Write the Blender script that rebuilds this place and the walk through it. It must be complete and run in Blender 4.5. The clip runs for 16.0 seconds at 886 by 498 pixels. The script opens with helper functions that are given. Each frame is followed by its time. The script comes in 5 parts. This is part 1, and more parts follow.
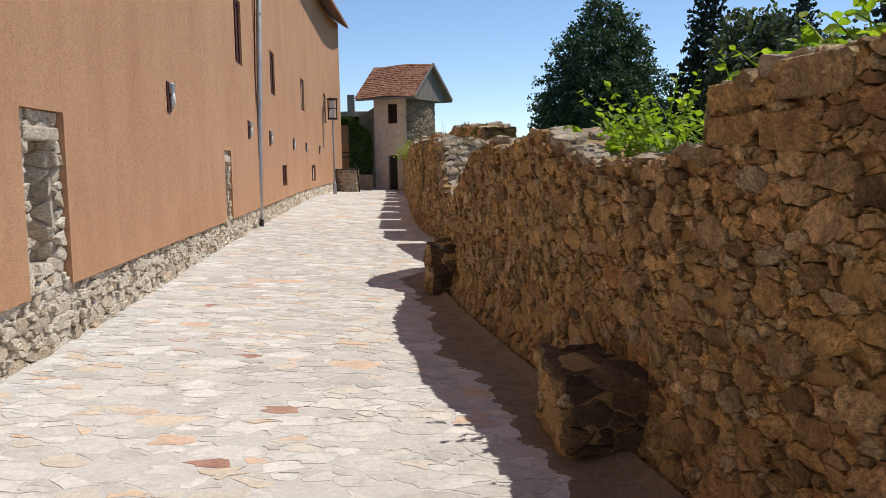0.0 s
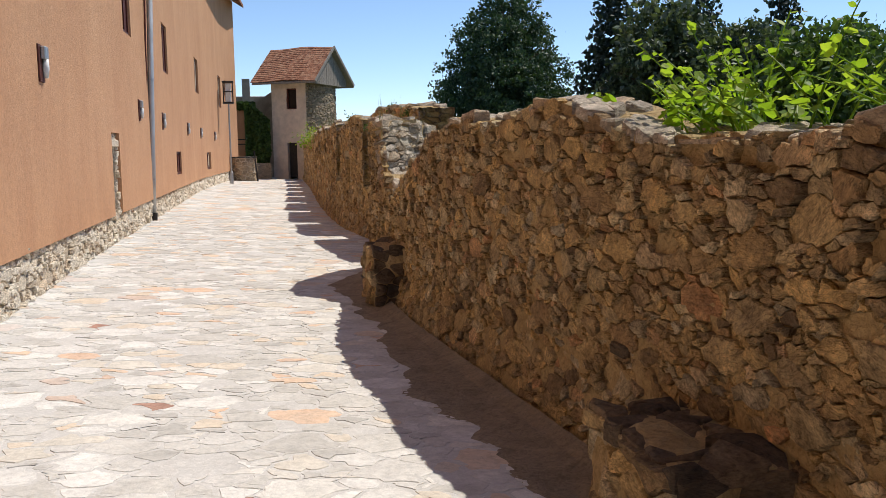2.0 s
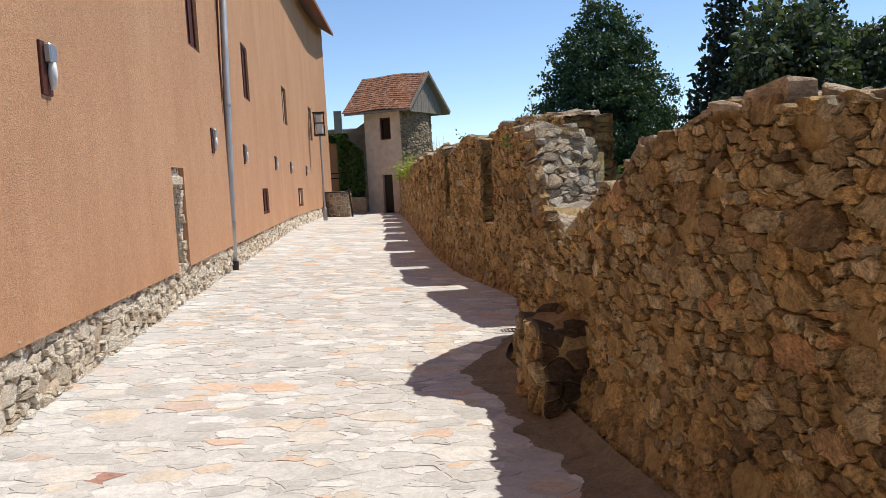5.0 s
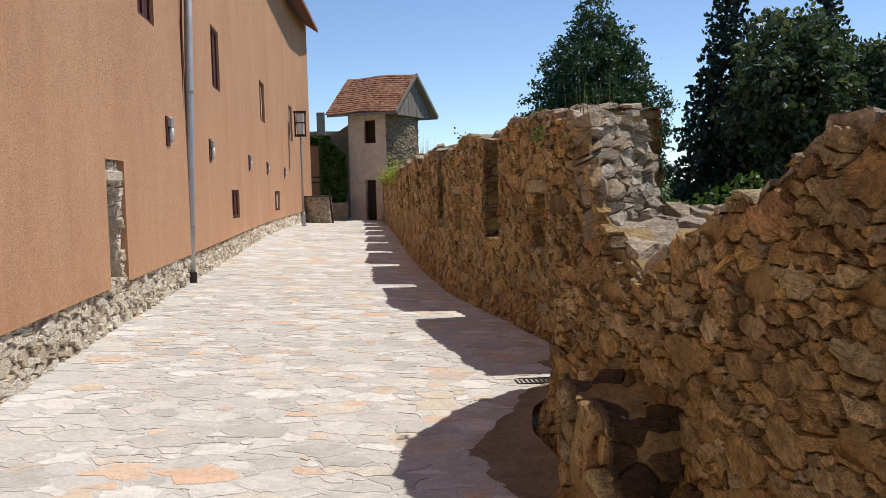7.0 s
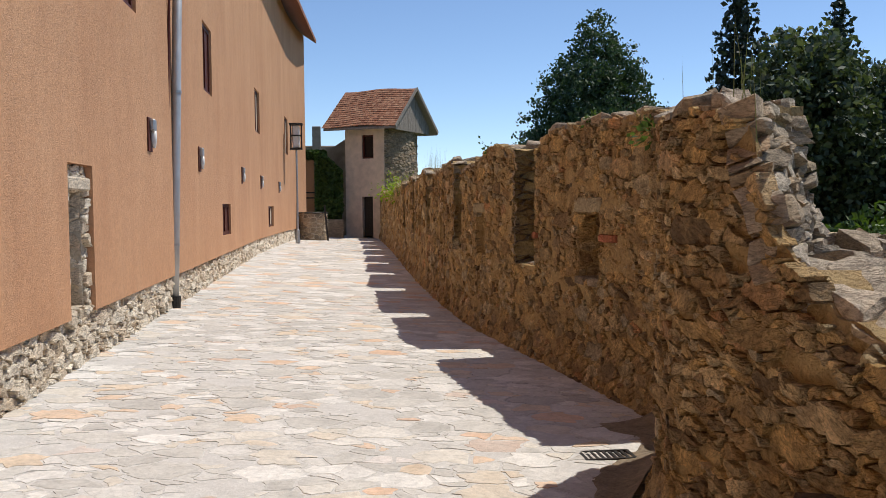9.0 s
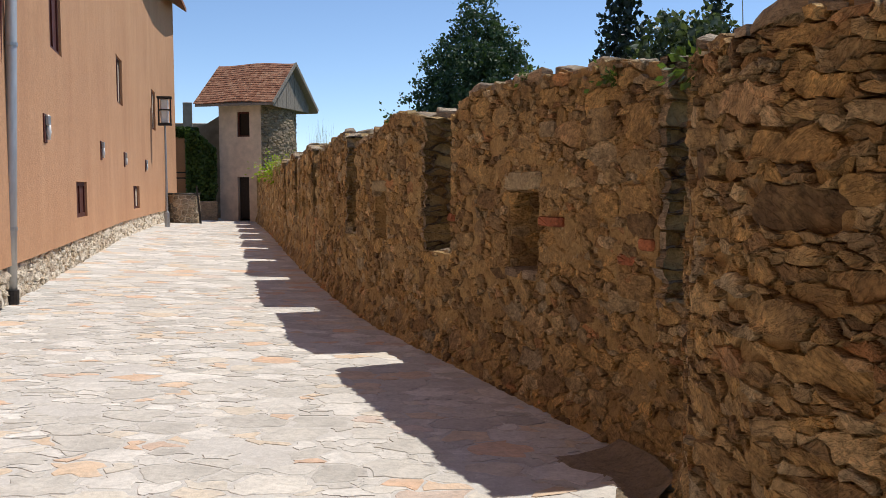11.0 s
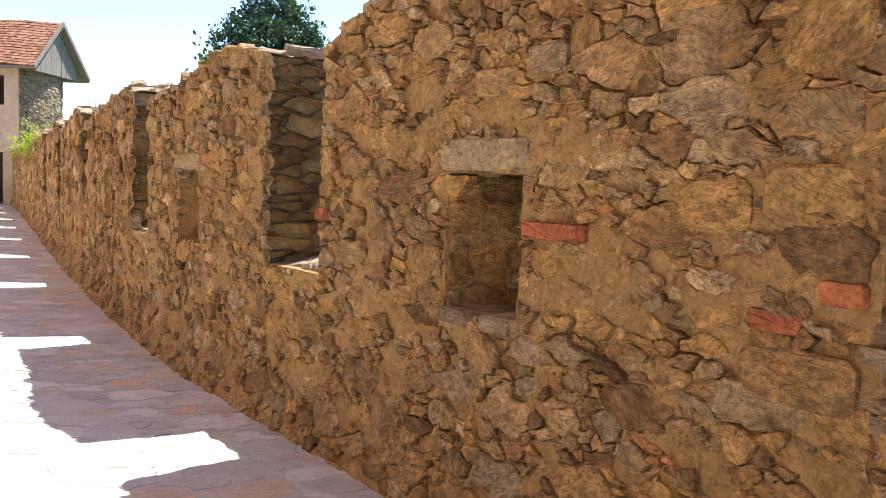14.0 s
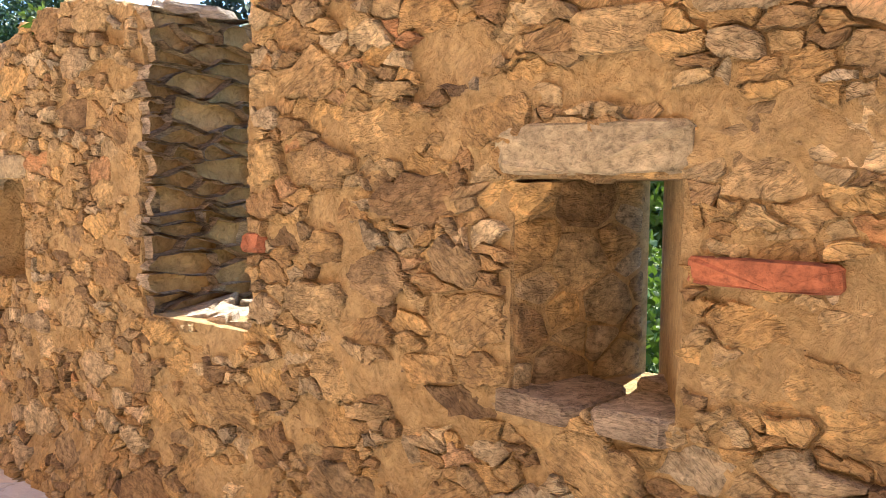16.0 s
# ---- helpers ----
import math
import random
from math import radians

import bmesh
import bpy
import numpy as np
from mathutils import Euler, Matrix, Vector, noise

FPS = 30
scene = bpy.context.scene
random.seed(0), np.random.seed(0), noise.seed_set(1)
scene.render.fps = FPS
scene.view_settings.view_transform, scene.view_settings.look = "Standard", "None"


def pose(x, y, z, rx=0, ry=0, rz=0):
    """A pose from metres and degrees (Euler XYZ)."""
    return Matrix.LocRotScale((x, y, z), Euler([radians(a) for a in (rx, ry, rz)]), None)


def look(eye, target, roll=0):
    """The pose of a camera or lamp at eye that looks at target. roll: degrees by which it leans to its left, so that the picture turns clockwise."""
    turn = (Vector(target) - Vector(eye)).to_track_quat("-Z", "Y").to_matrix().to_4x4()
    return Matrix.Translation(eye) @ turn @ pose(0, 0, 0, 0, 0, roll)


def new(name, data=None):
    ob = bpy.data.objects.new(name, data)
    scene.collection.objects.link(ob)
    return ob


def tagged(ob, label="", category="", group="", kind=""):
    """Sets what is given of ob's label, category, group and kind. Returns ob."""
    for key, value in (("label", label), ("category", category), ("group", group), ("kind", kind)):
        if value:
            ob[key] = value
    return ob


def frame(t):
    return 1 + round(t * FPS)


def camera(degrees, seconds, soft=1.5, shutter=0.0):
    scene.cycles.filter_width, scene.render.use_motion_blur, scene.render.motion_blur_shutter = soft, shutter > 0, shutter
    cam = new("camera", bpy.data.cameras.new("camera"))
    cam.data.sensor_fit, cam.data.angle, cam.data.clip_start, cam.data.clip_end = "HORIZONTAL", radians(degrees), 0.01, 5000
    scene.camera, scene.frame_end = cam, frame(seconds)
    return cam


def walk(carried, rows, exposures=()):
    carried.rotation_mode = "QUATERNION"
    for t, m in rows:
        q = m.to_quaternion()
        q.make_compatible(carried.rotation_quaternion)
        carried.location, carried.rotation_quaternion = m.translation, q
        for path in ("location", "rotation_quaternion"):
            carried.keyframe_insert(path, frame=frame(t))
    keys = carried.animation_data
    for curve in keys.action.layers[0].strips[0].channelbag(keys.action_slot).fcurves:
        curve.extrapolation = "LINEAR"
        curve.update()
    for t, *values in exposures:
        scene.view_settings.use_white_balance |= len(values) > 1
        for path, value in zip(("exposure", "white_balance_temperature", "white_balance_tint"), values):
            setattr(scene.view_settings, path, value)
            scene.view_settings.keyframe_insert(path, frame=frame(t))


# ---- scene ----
cam = camera(51.7, 16.0, soft=0.5)
PATH = [
    (0, (-0.024, 0.194, 1.645), (0.121, 2.180, 1.453), -1.21),
    (0.5, (-0.145, 0.646, 1.617), (0.071, 2.625, 1.428), -1.04),
    (1, (-0.253, 1.154, 1.606), (0.031, 3.125, 1.412), -1.03),
    (1.5, (-0.335, 1.627, 1.602), (0.000, 3.588, 1.398), -0.98),
    (2, (-0.388, 2.125, 1.597), (-0.015, 4.078, 1.377), -1.00),
    (2.5, (-0.401, 2.627, 1.586), (-0.004, 4.572, 1.348), -1.14),
    (3, (-0.401, 3.273, 1.583), (-0.013, 5.218, 1.321), -1.49),
    (3.5, (-0.400, 3.717, 1.577), (-0.058, 5.669, 1.301), -2.16),
    (4, (-0.416, 4.224, 1.578), (-0.133, 6.189, 1.342), -2.42),
    (4.5, (-0.441, 4.887, 1.603), (-0.229, 6.867, 1.421), -3.67),
    (4.7, (-0.445, 5.155, 1.588), (-0.265, 7.140, 1.433), -3.70),
    (6.8, (-0.419, 7.438, 1.534), (-0.206, 9.422, 1.396), -1.31),
    (7, (-0.412, 7.644, 1.545), (-0.195, 9.628, 1.411), -1.57),
    (7.5, (-0.469, 8.122, 1.539), (-0.262, 10.108, 1.428), -1.28),
    (8, (-0.553, 8.557, 1.531), (-0.349, 10.544, 1.442), -0.67),
    (8.2, (-0.588, 8.696, 1.541), (-0.380, 10.683, 1.454), -0.55),
    (10.3, (-0.574, 10.320, 1.482), (-0.195, 12.280, 1.367), 0.23),
    (10.5, (-0.584, 10.480, 1.457), (-0.170, 12.433, 1.341), 0.60),
    (11, (-0.584, 10.798, 1.484), (-0.085, 12.730, 1.351), -0.24),
    (11.5, (-0.565, 11.335, 1.502), (0.027, 13.240, 1.360), -0.45),
    (12, (-0.517, 11.926, 1.493), (0.176, 13.796, 1.348), -0.16),
    (12.5, (-0.459, 12.475, 1.468), (0.305, 14.318, 1.325), 0.60),
    (13, (-0.386, 12.988, 1.453), (0.432, 14.807, 1.308), 1.07),
    (13.5, (-0.318, 13.401, 1.435), (0.557, 15.194, 1.289), 1.52),
    (14, (-0.237, 13.830, 1.425), (0.700, 15.591, 1.277), 1.78),
    (14.5, (-0.138, 14.288, 1.454), (0.849, 16.020, 1.286), 1.14),
    (15, (-0.134, 14.750, 1.443), (0.949, 16.424, 1.283), 1.14),
    (15.5, (-0.128, 15.151, 1.442), (1.055, 16.755, 1.284), 0.98),
    (16, (-0.137, 15.510, 1.435), (1.170, 17.018, 1.300), 0.64),
]
EXPOSURES = [(0.0, -0.03), (2.0, 0.13), (3.5, 0.3), (4.7, 0.17), (7.0, 0.0), (8.2, 0.02), (10.5, -0.06), (11.5, 0.25), (12.3, 0.68), (13.5, 1.25), (14.5, 1.65), (16.0, 2.25)]
walk(cam, [(t, look(eye, target, roll)) for t, eye, target, roll in PATH], EXPOSURES)

# ---- light ----
world = bpy.data.worlds.new("sky")
scene.world = world
world.use_nodes = True
wn = world.node_tree
sky = wn.nodes.new("ShaderNodeTexSky")
sky.sky_type = "NISHITA"
sky.sun_disc = False
SUN_ELEV, SUN_AZ = radians(61), radians(-21)   # azimuth from +x towards -y
sky.sun_elevation = SUN_ELEV
sky.sun_rotation = radians(90) + SUN_AZ
sky.air_density, sky.dust_density, sky.ozone_density = 0.85, 0.02, 3.2
sky.altitude = 1800
bg = wn.nodes["Background"]
bg.inputs["Strength"].default_value = 0.15
wn.links.new(sky.outputs[0], bg.inputs[0])
sun_data = bpy.data.lights.new("sun", "SUN")
sun_data.energy, sun_data.angle, sun_data.color = 4.2, radians(0.53), (1.0, 0.95, 0.87)
sun = new("sun", sun_data)
sun_way = Vector((math.cos(SUN_ELEV) * math.cos(SUN_AZ), -math.cos(SUN_ELEV) * math.sin(SUN_AZ), math.sin(SUN_ELEV)))
sun.matrix_world = look(sun_way * 60, (0, 0, 0))

# ---- materials ----
def nodes_of(name, rough=0.85):
    m = bpy.data.materials.new(name)
    m.use_nodes = True
    nt = m.node_tree
    b = nt.nodes["Principled BSDF"]
    b.inputs["Roughness"].default_value = rough
    b.inputs["Specular IOR Level"].default_value = 0.3
    return m, nt, b


def ramp(nt, fac, stops, mode="LINEAR"):
    r = nt.nodes.new("ShaderNodeValToRGB")
    r.color_ramp.interpolation = mode
    while len(r.color_ramp.elements) < len(stops):
        r.color_ramp.elements.new(0.5)
    for e, (p, c) in zip(r.color_ramp.elements, stops):
        e.position, e.color = p, (*c, 1)
    nt.links.new(fac, r.inputs[0])
    return r.outputs[0]


def tex(nt, kind, scale, detail=4.0, rough=0.6, stretch=None, warp=0.0, pick=None, lean=0.0):
    co = nt.nodes.new("ShaderNodeNewGeometry").outputs["Position"]
    if pick is not None:   # each stone's bedding lies at its own slant
        vr = nt.nodes.new("ShaderNodeVectorRotate")
        vr.rotation_type = "X_AXIS"
        nt.links.new(co, vr.inputs["Vector"])
        nt.links.new(mathn(nt, "MULTIPLY", mathn(nt, "SUBTRACT", mathn(nt, "FRACT", mathn(nt, "MULTIPLY", pick, 17.3), 0.0), 0.5), lean), vr.inputs["Angle"])
        co = vr.outputs[0]
    if stretch:
        mp = nt.nodes.new("ShaderNodeMapping")
        mp.inputs["Scale"].default_value = stretch
        nt.links.new(co, mp.inputs[0])
        co = mp.outputs[0]
    n = nt.nodes.new("ShaderNodeTexNoise" if kind == "noise" else "ShaderNodeTexVoronoi")
    n.inputs["Scale"].default_value = scale
    if kind == "noise" and warp:
        n.inputs["Distortion"].default_value = warp
    if kind == "noise":
        n.inputs["Detail"].default_value = detail
        n.inputs["Roughness"].default_value = rough
    nt.links.new(co, n.inputs["Vector"])
    return n.outputs["Fac"] if kind == "noise" else n.outputs["Distance"]


def mix(nt, a, b, fac, mode="MIX"):
    m = nt.nodes.new("ShaderNodeMix")
    m.data_type, m.blend_type = "RGBA", mode
    for s, v in ((m.inputs[0], fac), (m.inputs[6], a), (m.inputs[7], b)):
        if isinstance(v, (int, float)):
            s.default_value = v
        elif isinstance(v, tuple):
            s.default_value = (*v, 1)
        else:
            nt.links.new(v, s)
    return m.outputs[2]


def mathn(nt, op, a, b):
    m = nt.nodes.new("ShaderNodeMath")
    m.operation = op
    for s, v in ((m.inputs[0], a), (m.inputs[1], b)):
        if isinstance(v, (int, float)):
            s.default_value = v
        else:
            nt.links.new(v, s)
    return m.outputs[0]


def piece_random(nt):
    o = nt.nodes.new("ShaderNodeObjectInfo").outputs["Random"]
    g = nt.nodes.new("ShaderNodeNewGeometry").outputs["Random Per Island"]
    return mathn(nt, "FRACT", mathn(nt, "ADD", mathn(nt, "MULTIPLY", o, 7.31), mathn(nt, "MULTIPLY", g, 3.7)), 0.0)


def bump(nt, b, height, strength, dist):
    n = nt.nodes.new("ShaderNodeBump")
    n.inputs["Strength"].default_value, n.inputs["Distance"].default_value = strength, dist
    nt.links.new(height, n.inputs["Height"])
    nt.links.new(n.outputs[0], b.inputs["Normal"])


def stone_mat(name, stops, grain=(0.55, 1.3), stain=None, bumpd=0.02, scale=1.0, stretch=(1, 1, 2.2), smear=None, lean=0.0, vein=0.0, grit=0.8):
    m, nt, b = nodes_of(name, 0.9)
    pick = piece_random(nt)
    base = ramp(nt, pick, stops)
    fine = tex(nt, "noise", 34 * scale, 6, 0.75, stretch, 0.3, pick if lean else None, lean)
    mid = tex(nt, "noise", 7 * scale, 6, 0.7, stretch, 0.35, pick if lean else None, lean)
    lo, hi = grain
    g = ramp(nt, mid, [(0.3, (lo,) * 3), (0.7, (hi,) * 3)])
    c = mix(nt, base, g, 1.0, "MULTIPLY")
    g2 = ramp(nt, fine, [(0.34, (0.38,) * 3), (0.5, (0.98,) * 3), (0.66, (1.32,) * 3)])
    c = mix(nt, c, g2, grit, "MULTIPLY")
    if smear:   # earth mortar wiped over the stones
        ma, mb, amount = smear
        s = ramp(nt, tex(nt, "noise", 5.0, 8, 0.75), [(0.42, (0, 0, 0)), (0.62, (1, 1, 1))])
        sc = mix(nt, ramp(nt, mid, [(0.3, ma), (0.7, mb)]), g2, grit, "MULTIPLY")
        c = mix(nt, c, sc, mathn(nt, "MULTIPLY", s, amount))
    if stain:
        s = ramp(nt, tex(nt, "noise", 3.1, 5, 0.7), [(0.48, (0, 0, 0)), (0.66, (1, 1, 1))])
        c = mix(nt, c, stain, mathn(nt, "MULTIPLY", s, 0.55))
    h = mathn(nt, "ADD", mathn(nt, "MULTIPLY", mid, 1.6), mathn(nt, "MULTIPLY", fine, 0.7))
    if vein:   # dark cleavage cracks along the bedding
        cr = tex(nt, "noise", 11 * scale, 3, 0.6, (1, 1, stretch[2] * 2.2), 0.6, pick if lean else None, lean)
        line = ramp(nt, cr, [(0.455, (1, 1, 1)), (0.485, (1 - vein,) * 3), (0.50, (1 - vein,) * 3), (0.53, (1, 1, 1))])
        c = mix(nt, c, line, 1.0, "MULTIPLY")
        h = mathn(nt, "ADD", h, mathn(nt, "MULTIPLY", line, 0.5))
    nt.links.new(c, b.inputs["Base Color"])
    bump(nt, b, h, 0.9, bumpd)
    return m


def plain(name, col, rough=0.6, metal=0.0, vary=0.15, scale=20.0, bumpd=0.0, stretch=None):
    m, nt, b = nodes_of(name, rough)
    n = tex(nt, "noise", scale, 5, 0.6, stretch)
    lo, hi = [tuple(max(0, k * (1 + s)) for k in col) for s in (-vary, vary)]
    nt.links.new(ramp(nt, n, [(0.3, lo), (0.7, hi)]), b.inputs["Base Color"])
    b.inputs["Metallic"].default_value = metal
    if bumpd:
        bump(nt, b, n, 0.8, bumpd)
    return m


RUBBLE = stone_mat("ochre rubble stone", [(0.0, (0.19, 0.125, 0.07)), (0.10, (0.43, 0.265, 0.12)), (0.28, (0.68, 0.44, 0.175)), (0.43, (0.57, 0.43, 0.235)),
                                          (0.56, (0.37, 0.25, 0.13)), (0.70, (0.76, 0.495, 0.195)), (0.80, (0.51, 0.425, 0.29)), (0.90, (0.80, 0.62, 0.35)), (0.95, (0.62, 0.31, 0.135)), (1.0, (0.84, 0.68, 0.42))],
                   grain=(0.42, 1.4), stain=(0.158, 0.100, 0.054), bumpd=0.05, stretch=(1.0, 1.0, 1.45), smear=((0.51, 0.345, 0.15), (0.72, 0.515, 0.255), 0.34), lean=1.6, vein=0.3)
SLATE = stone_mat("grey slate stone", [(0.0, (0.26, 0.20, 0.14)), (0.3, (0.50, 0.39, 0.27)), (0.6, (0.60, 0.45, 0.27)), (0.85, (0.46, 0.40, 0.33)), (1.0, (0.60, 0.40, 0.21))], bumpd=0.04, stretch=(1, 1, 3.0), vein=0.3)
CAPSTONE = stone_mat("weathered cap stone", [(0.0, (0.40, 0.32, 0.23)), (0.5, (0.60, 0.50, 0.38)), (1.0, (0.48, 0.35, 0.22))], stain=(0.17, 0.14, 0.10), bumpd=0.03, vein=0.2)
LIMEROCK = stone_mat("pale plinth stone", [(0.0, (0.56, 0.44, 0.31)), (0.3, (0.80, 0.69, 0.54)), (0.7, (0.86, 0.77, 0.63)), (1.0, (0.70, 0.55, 0.39))], grain=(0.78, 1.16), bumpd=0.03, stretch=(1, 1, 2.4), vein=0.12)
PAVER = stone_mat("pale paving flag", [(0.0, (0.47, 0.445, 0.405)), (0.25, (0.56, 0.53, 0.48)), (0.5, (0.64, 0.61, 0.565)), (0.68, (0.73, 0.70, 0.65)), (0.82, (0.62, 0.565, 0.48)), (0.90, (0.66, 0.53, 0.39)),
                                        (0.965, (0.67, 0.46, 0.32)), (0.985, (0.56, 0.44, 0.36)), (1.0, (0.74, 0.72, 0.69))], grain=(0.82, 1.12), bumpd=0.008, scale=0.8, stretch=(1, 1, 1), smear=((0.52, 0.49, 0.45), (0.63, 0.60, 0.55), 0.25), grit=0.3)
REDFLAG = stone_mat("red-brown paving flag", [(0.0, (0.40, 0.22, 0.165)), (1.0, (0.44, 0.27, 0.20))], grain=(0.75, 1.15), bumpd=0.006, stretch=(1, 1, 1), grit=0.4)
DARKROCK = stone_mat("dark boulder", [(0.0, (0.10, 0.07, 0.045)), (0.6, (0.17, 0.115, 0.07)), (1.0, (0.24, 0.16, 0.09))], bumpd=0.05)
TOWERSTONE = stone_mat("tower rubble", [(0.0, (0.242, 0.190, 0.135)), (0.5, (0.374, 0.290, 0.198)), (1.0, (0.462, 0.350, 0.234))], bumpd=0.03)
BRICK = stone_mat("red brick", [(0.0, (0.34, 0.12, 0.06)), (1.0, (0.40, 0.16, 0.08))], bumpd=0.01, stretch=(1, 1, 1.2))


def mortar_mat(name, a, b_, bumpd=0.02, low=0.5):
    m, nt, b = nodes_of(name, 0.95)
    n1 = tex(nt, "noise", 6, 6, 0.7, None, 0.8)
    n2 = tex(nt, "noise", 32, 6, 0.75, None, 0.8)
    c = ramp(nt, n1, [(0.3, a), (0.7, b_)])
    c = mix(nt, c, ramp(nt, n2, [(0.3, (low,) * 3), (0.5, (0.98,) * 3), (0.7, (1.22,) * 3)]), 0.8, "MULTIPLY")
    nt.links.new(c, b.inputs["Base Color"])
    bump(nt, b, mathn(nt, "ADD", n1, mathn(nt, "MULTIPLY", n2, 0.6)), 1.0, bumpd)
    return m


MORTAR = mortar_mat("ochre earth mortar", (0.385, 0.255, 0.112), (0.62, 0.44, 0.215), 0.06)
PALEMORTAR = mortar_mat("pale lime mortar", (0.46, 0.38, 0.28), (0.62, 0.53, 0.41))
GROUT = mortar_mat("grey paving mortar", (0.50, 0.475, 0.44), (0.60, 0.575, 0.54), 0.008, 0.85)
EARTH = mortar_mat("dry earth", (0.20, 0.155, 0.105), (0.34, 0.27, 0.19), 0.03)
GRASS = mortar_mat("rough grass", (0.06, 0.09, 0.025), (0.13, 0.16, 0.05), 0.05)


def plaster_mat():
    m, nt, b = nodes_of("terracotta render", 0.93)
    big = tex(nt, "noise", 0.9, 5, 0.65, (1, 1, 0.35))
    fine = tex(nt, "noise", 70, 4, 0.7)
    grit = tex(nt, "noise", 22, 5, 0.75)
    c = ramp(nt, big, [(0.3, (0.51, 0.264, 0.140)), (0.5, (0.56, 0.304, 0.165)), (0.75, (0.61, 0.345, 0.192))])
    streak = tex(nt, "noise", 2.2, 6, 0.7, (1, 1, 0.4), 0.9)
    c = mix(nt, c, ramp(nt, streak, [(0.3, (0.94,) * 3), (0.5, (1.0,) * 3), (0.75, (1.03,) * 3)]), 1.0, "MULTIPLY")
    c = mix(nt, c, ramp(nt, grit, [(0.3, (0.82,) * 3), (0.6, (1.05,) * 3)]), 0.9, "MULTIPLY")
    nt.links.new(c, b.inputs["Base Color"])
    bump(nt, b, mathn(nt, "ADD", grit, mathn(nt, "MULTIPLY", fine, 0.9)), 0.8, 0.013)
    return m


PLASTER = plaster_mat()
WHITEWASH = plain("old whitewash", (0.66, 0.54, 0.43), 0.9, 0, 0.16, 3.0, 0.02)
GREYPLASTER = plain("grey render", (0.34, 0.29, 0.23), 0.9, 0, 0.25, 2.5, 0.02)
SHUTTER = plain("dark red window wood", (0.085, 0.022, 0.014), 0.6, 0, 0.3, 30)
DARKPANE = plain("dark window pane", (0.02, 0.014, 0.012), 0.12, 0, 0.2, 10)
ZINC = plain("zinc pipe", (0.44, 0.44, 0.43), 0.45, 0.55, 0.2, 9, 0.002, (1, 1, 0.3))
IRON = plain("dark cast iron", (0.045, 0.04, 0.037), 0.55, 0.6, 0.3, 25, 0.003)
RUSTRED = plain("dark red cable trim", (0.10, 0.025, 0.018), 0.6, 0, 0.2, 20)
LAMPGREY = plain("grey lamp metal", (0.40, 0.41, 0.42), 0.4, 0.7, 0.12, 15)
FROST = plain("frosted lamp glass", (0.72, 0.72, 0.70), 0.3, 0, 0.06, 15)
WOOD = plain("weathered grey board", (0.26, 0.225, 0.19), 0.85, 0, 0.4, 14, 0.01, (3, 3, 0.4))
TILE = stone_mat("clay roof tile", [(0.0, (0.24, 0.10, 0.055)), (0.5, (0.36, 0.16, 0.09)), (1.0, (0.42, 0.22, 0.13))], grain=(0.7, 1.2), bumpd=0.01, stretch=(1, 1, 1))
BARK = plain("bark", (0.10, 0.07, 0.05), 0.95, 0, 0.35, 12, 0.03, (1, 1, 0.3))


def leaf_mat(name, stops, trans=0.35):
    m, nt, b = nodes_of(name, 0.5)
    c = ramp(nt, piece_random(nt), stops)
    nt.links.new(c, b.inputs["Base Color"])
    t = nt.nodes.new("ShaderNodeBsdfTranslucent")
    nt.links.new(mix(nt, c, (1.5, 1.6, 0.6), 1.0, "MULTIPLY"), t.inputs[0])
    s = nt.nodes.new("ShaderNodeMixShader")
    s.inputs[0].default_value = trans
    nt.links.new(b.outputs[0], s.inputs[1])
    nt.links.new(t.outputs[0], s.inputs[2])
    nt.links.new(s.outputs[0], nt.nodes["Material Output"].inputs[0])
    return m


VINE = leaf_mat("bright vine leaf", [(0.0, (0.12, 0.20, 0.02)), (0.5, (0.22, 0.32, 0.035)), (1.0, (0.32, 0.40, 0.06))], 0.55)
BROAD = leaf_mat("dark broad leaf", [(0.0, (0.03, 0.048, 0.026)), (0.6, (0.075, 0.10, 0.055)), (1.0, (0.20, 0.23, 0.15))], 0.2)
NEEDLE = leaf_mat("dark needle", [(0.0, (0.025, 0.05, 0.026)), (0.7, (0.05, 0.09, 0.04)), (1.0, (0.085, 0.12, 0.05))], 0.15)
SPRUCE = leaf_mat("blue-green spruce needle", [(0.0, (0.02, 0.035, 0.028)), (1.0, (0.05, 0.07, 0.05))], 0.1)
GREENLEAF = leaf_mat("mid green leaf", [(0.0, (0.04, 0.075, 0.02)), (1.0, (0.10, 0.16, 0.04))], 0.3)
STRAW = leaf_mat("dry grass stalk", [(0.0, (0.30, 0.26, 0.13)), (1.0, (0.22, 0.26, 0.08))], 0.3)

# ---- building blocks ----
def mesh_of(name, verts, faces, mat, smooth=False):
    me = bpy.data.meshes.new(name)
    me.from_pydata([tuple(v) for v in verts], [], faces)
    me.materials.append(mat)
    if smooth:
        me.polygons.foreach_set("use_smooth", [True] * len(me.polygons))
    me.update()
    return me


def put(name, verts, faces, mat, parent=None, label="", smooth=False, kind=""):
    ob = new(name, mesh_of(name, verts, faces, mat, smooth))
    if parent:
        ob.parent = parent
    return tagged(ob, label=label, kind=kind)


def part(name, bm, mat, parent=None, label="", smooth=False):
    me = bpy.data.meshes.new(name)
    bmesh.ops.recalc_face_normals(bm, faces=bm.faces[:])
    bm.to_mesh(me)
    bm.free()
    me.materials.append(mat)
    if smooth:
        me.polygons.foreach_set("use_smooth", [True] * len(me.polygons))
    ob = new(name, me)
    if parent:
        ob.parent = parent
    return tagged(ob, label=label)


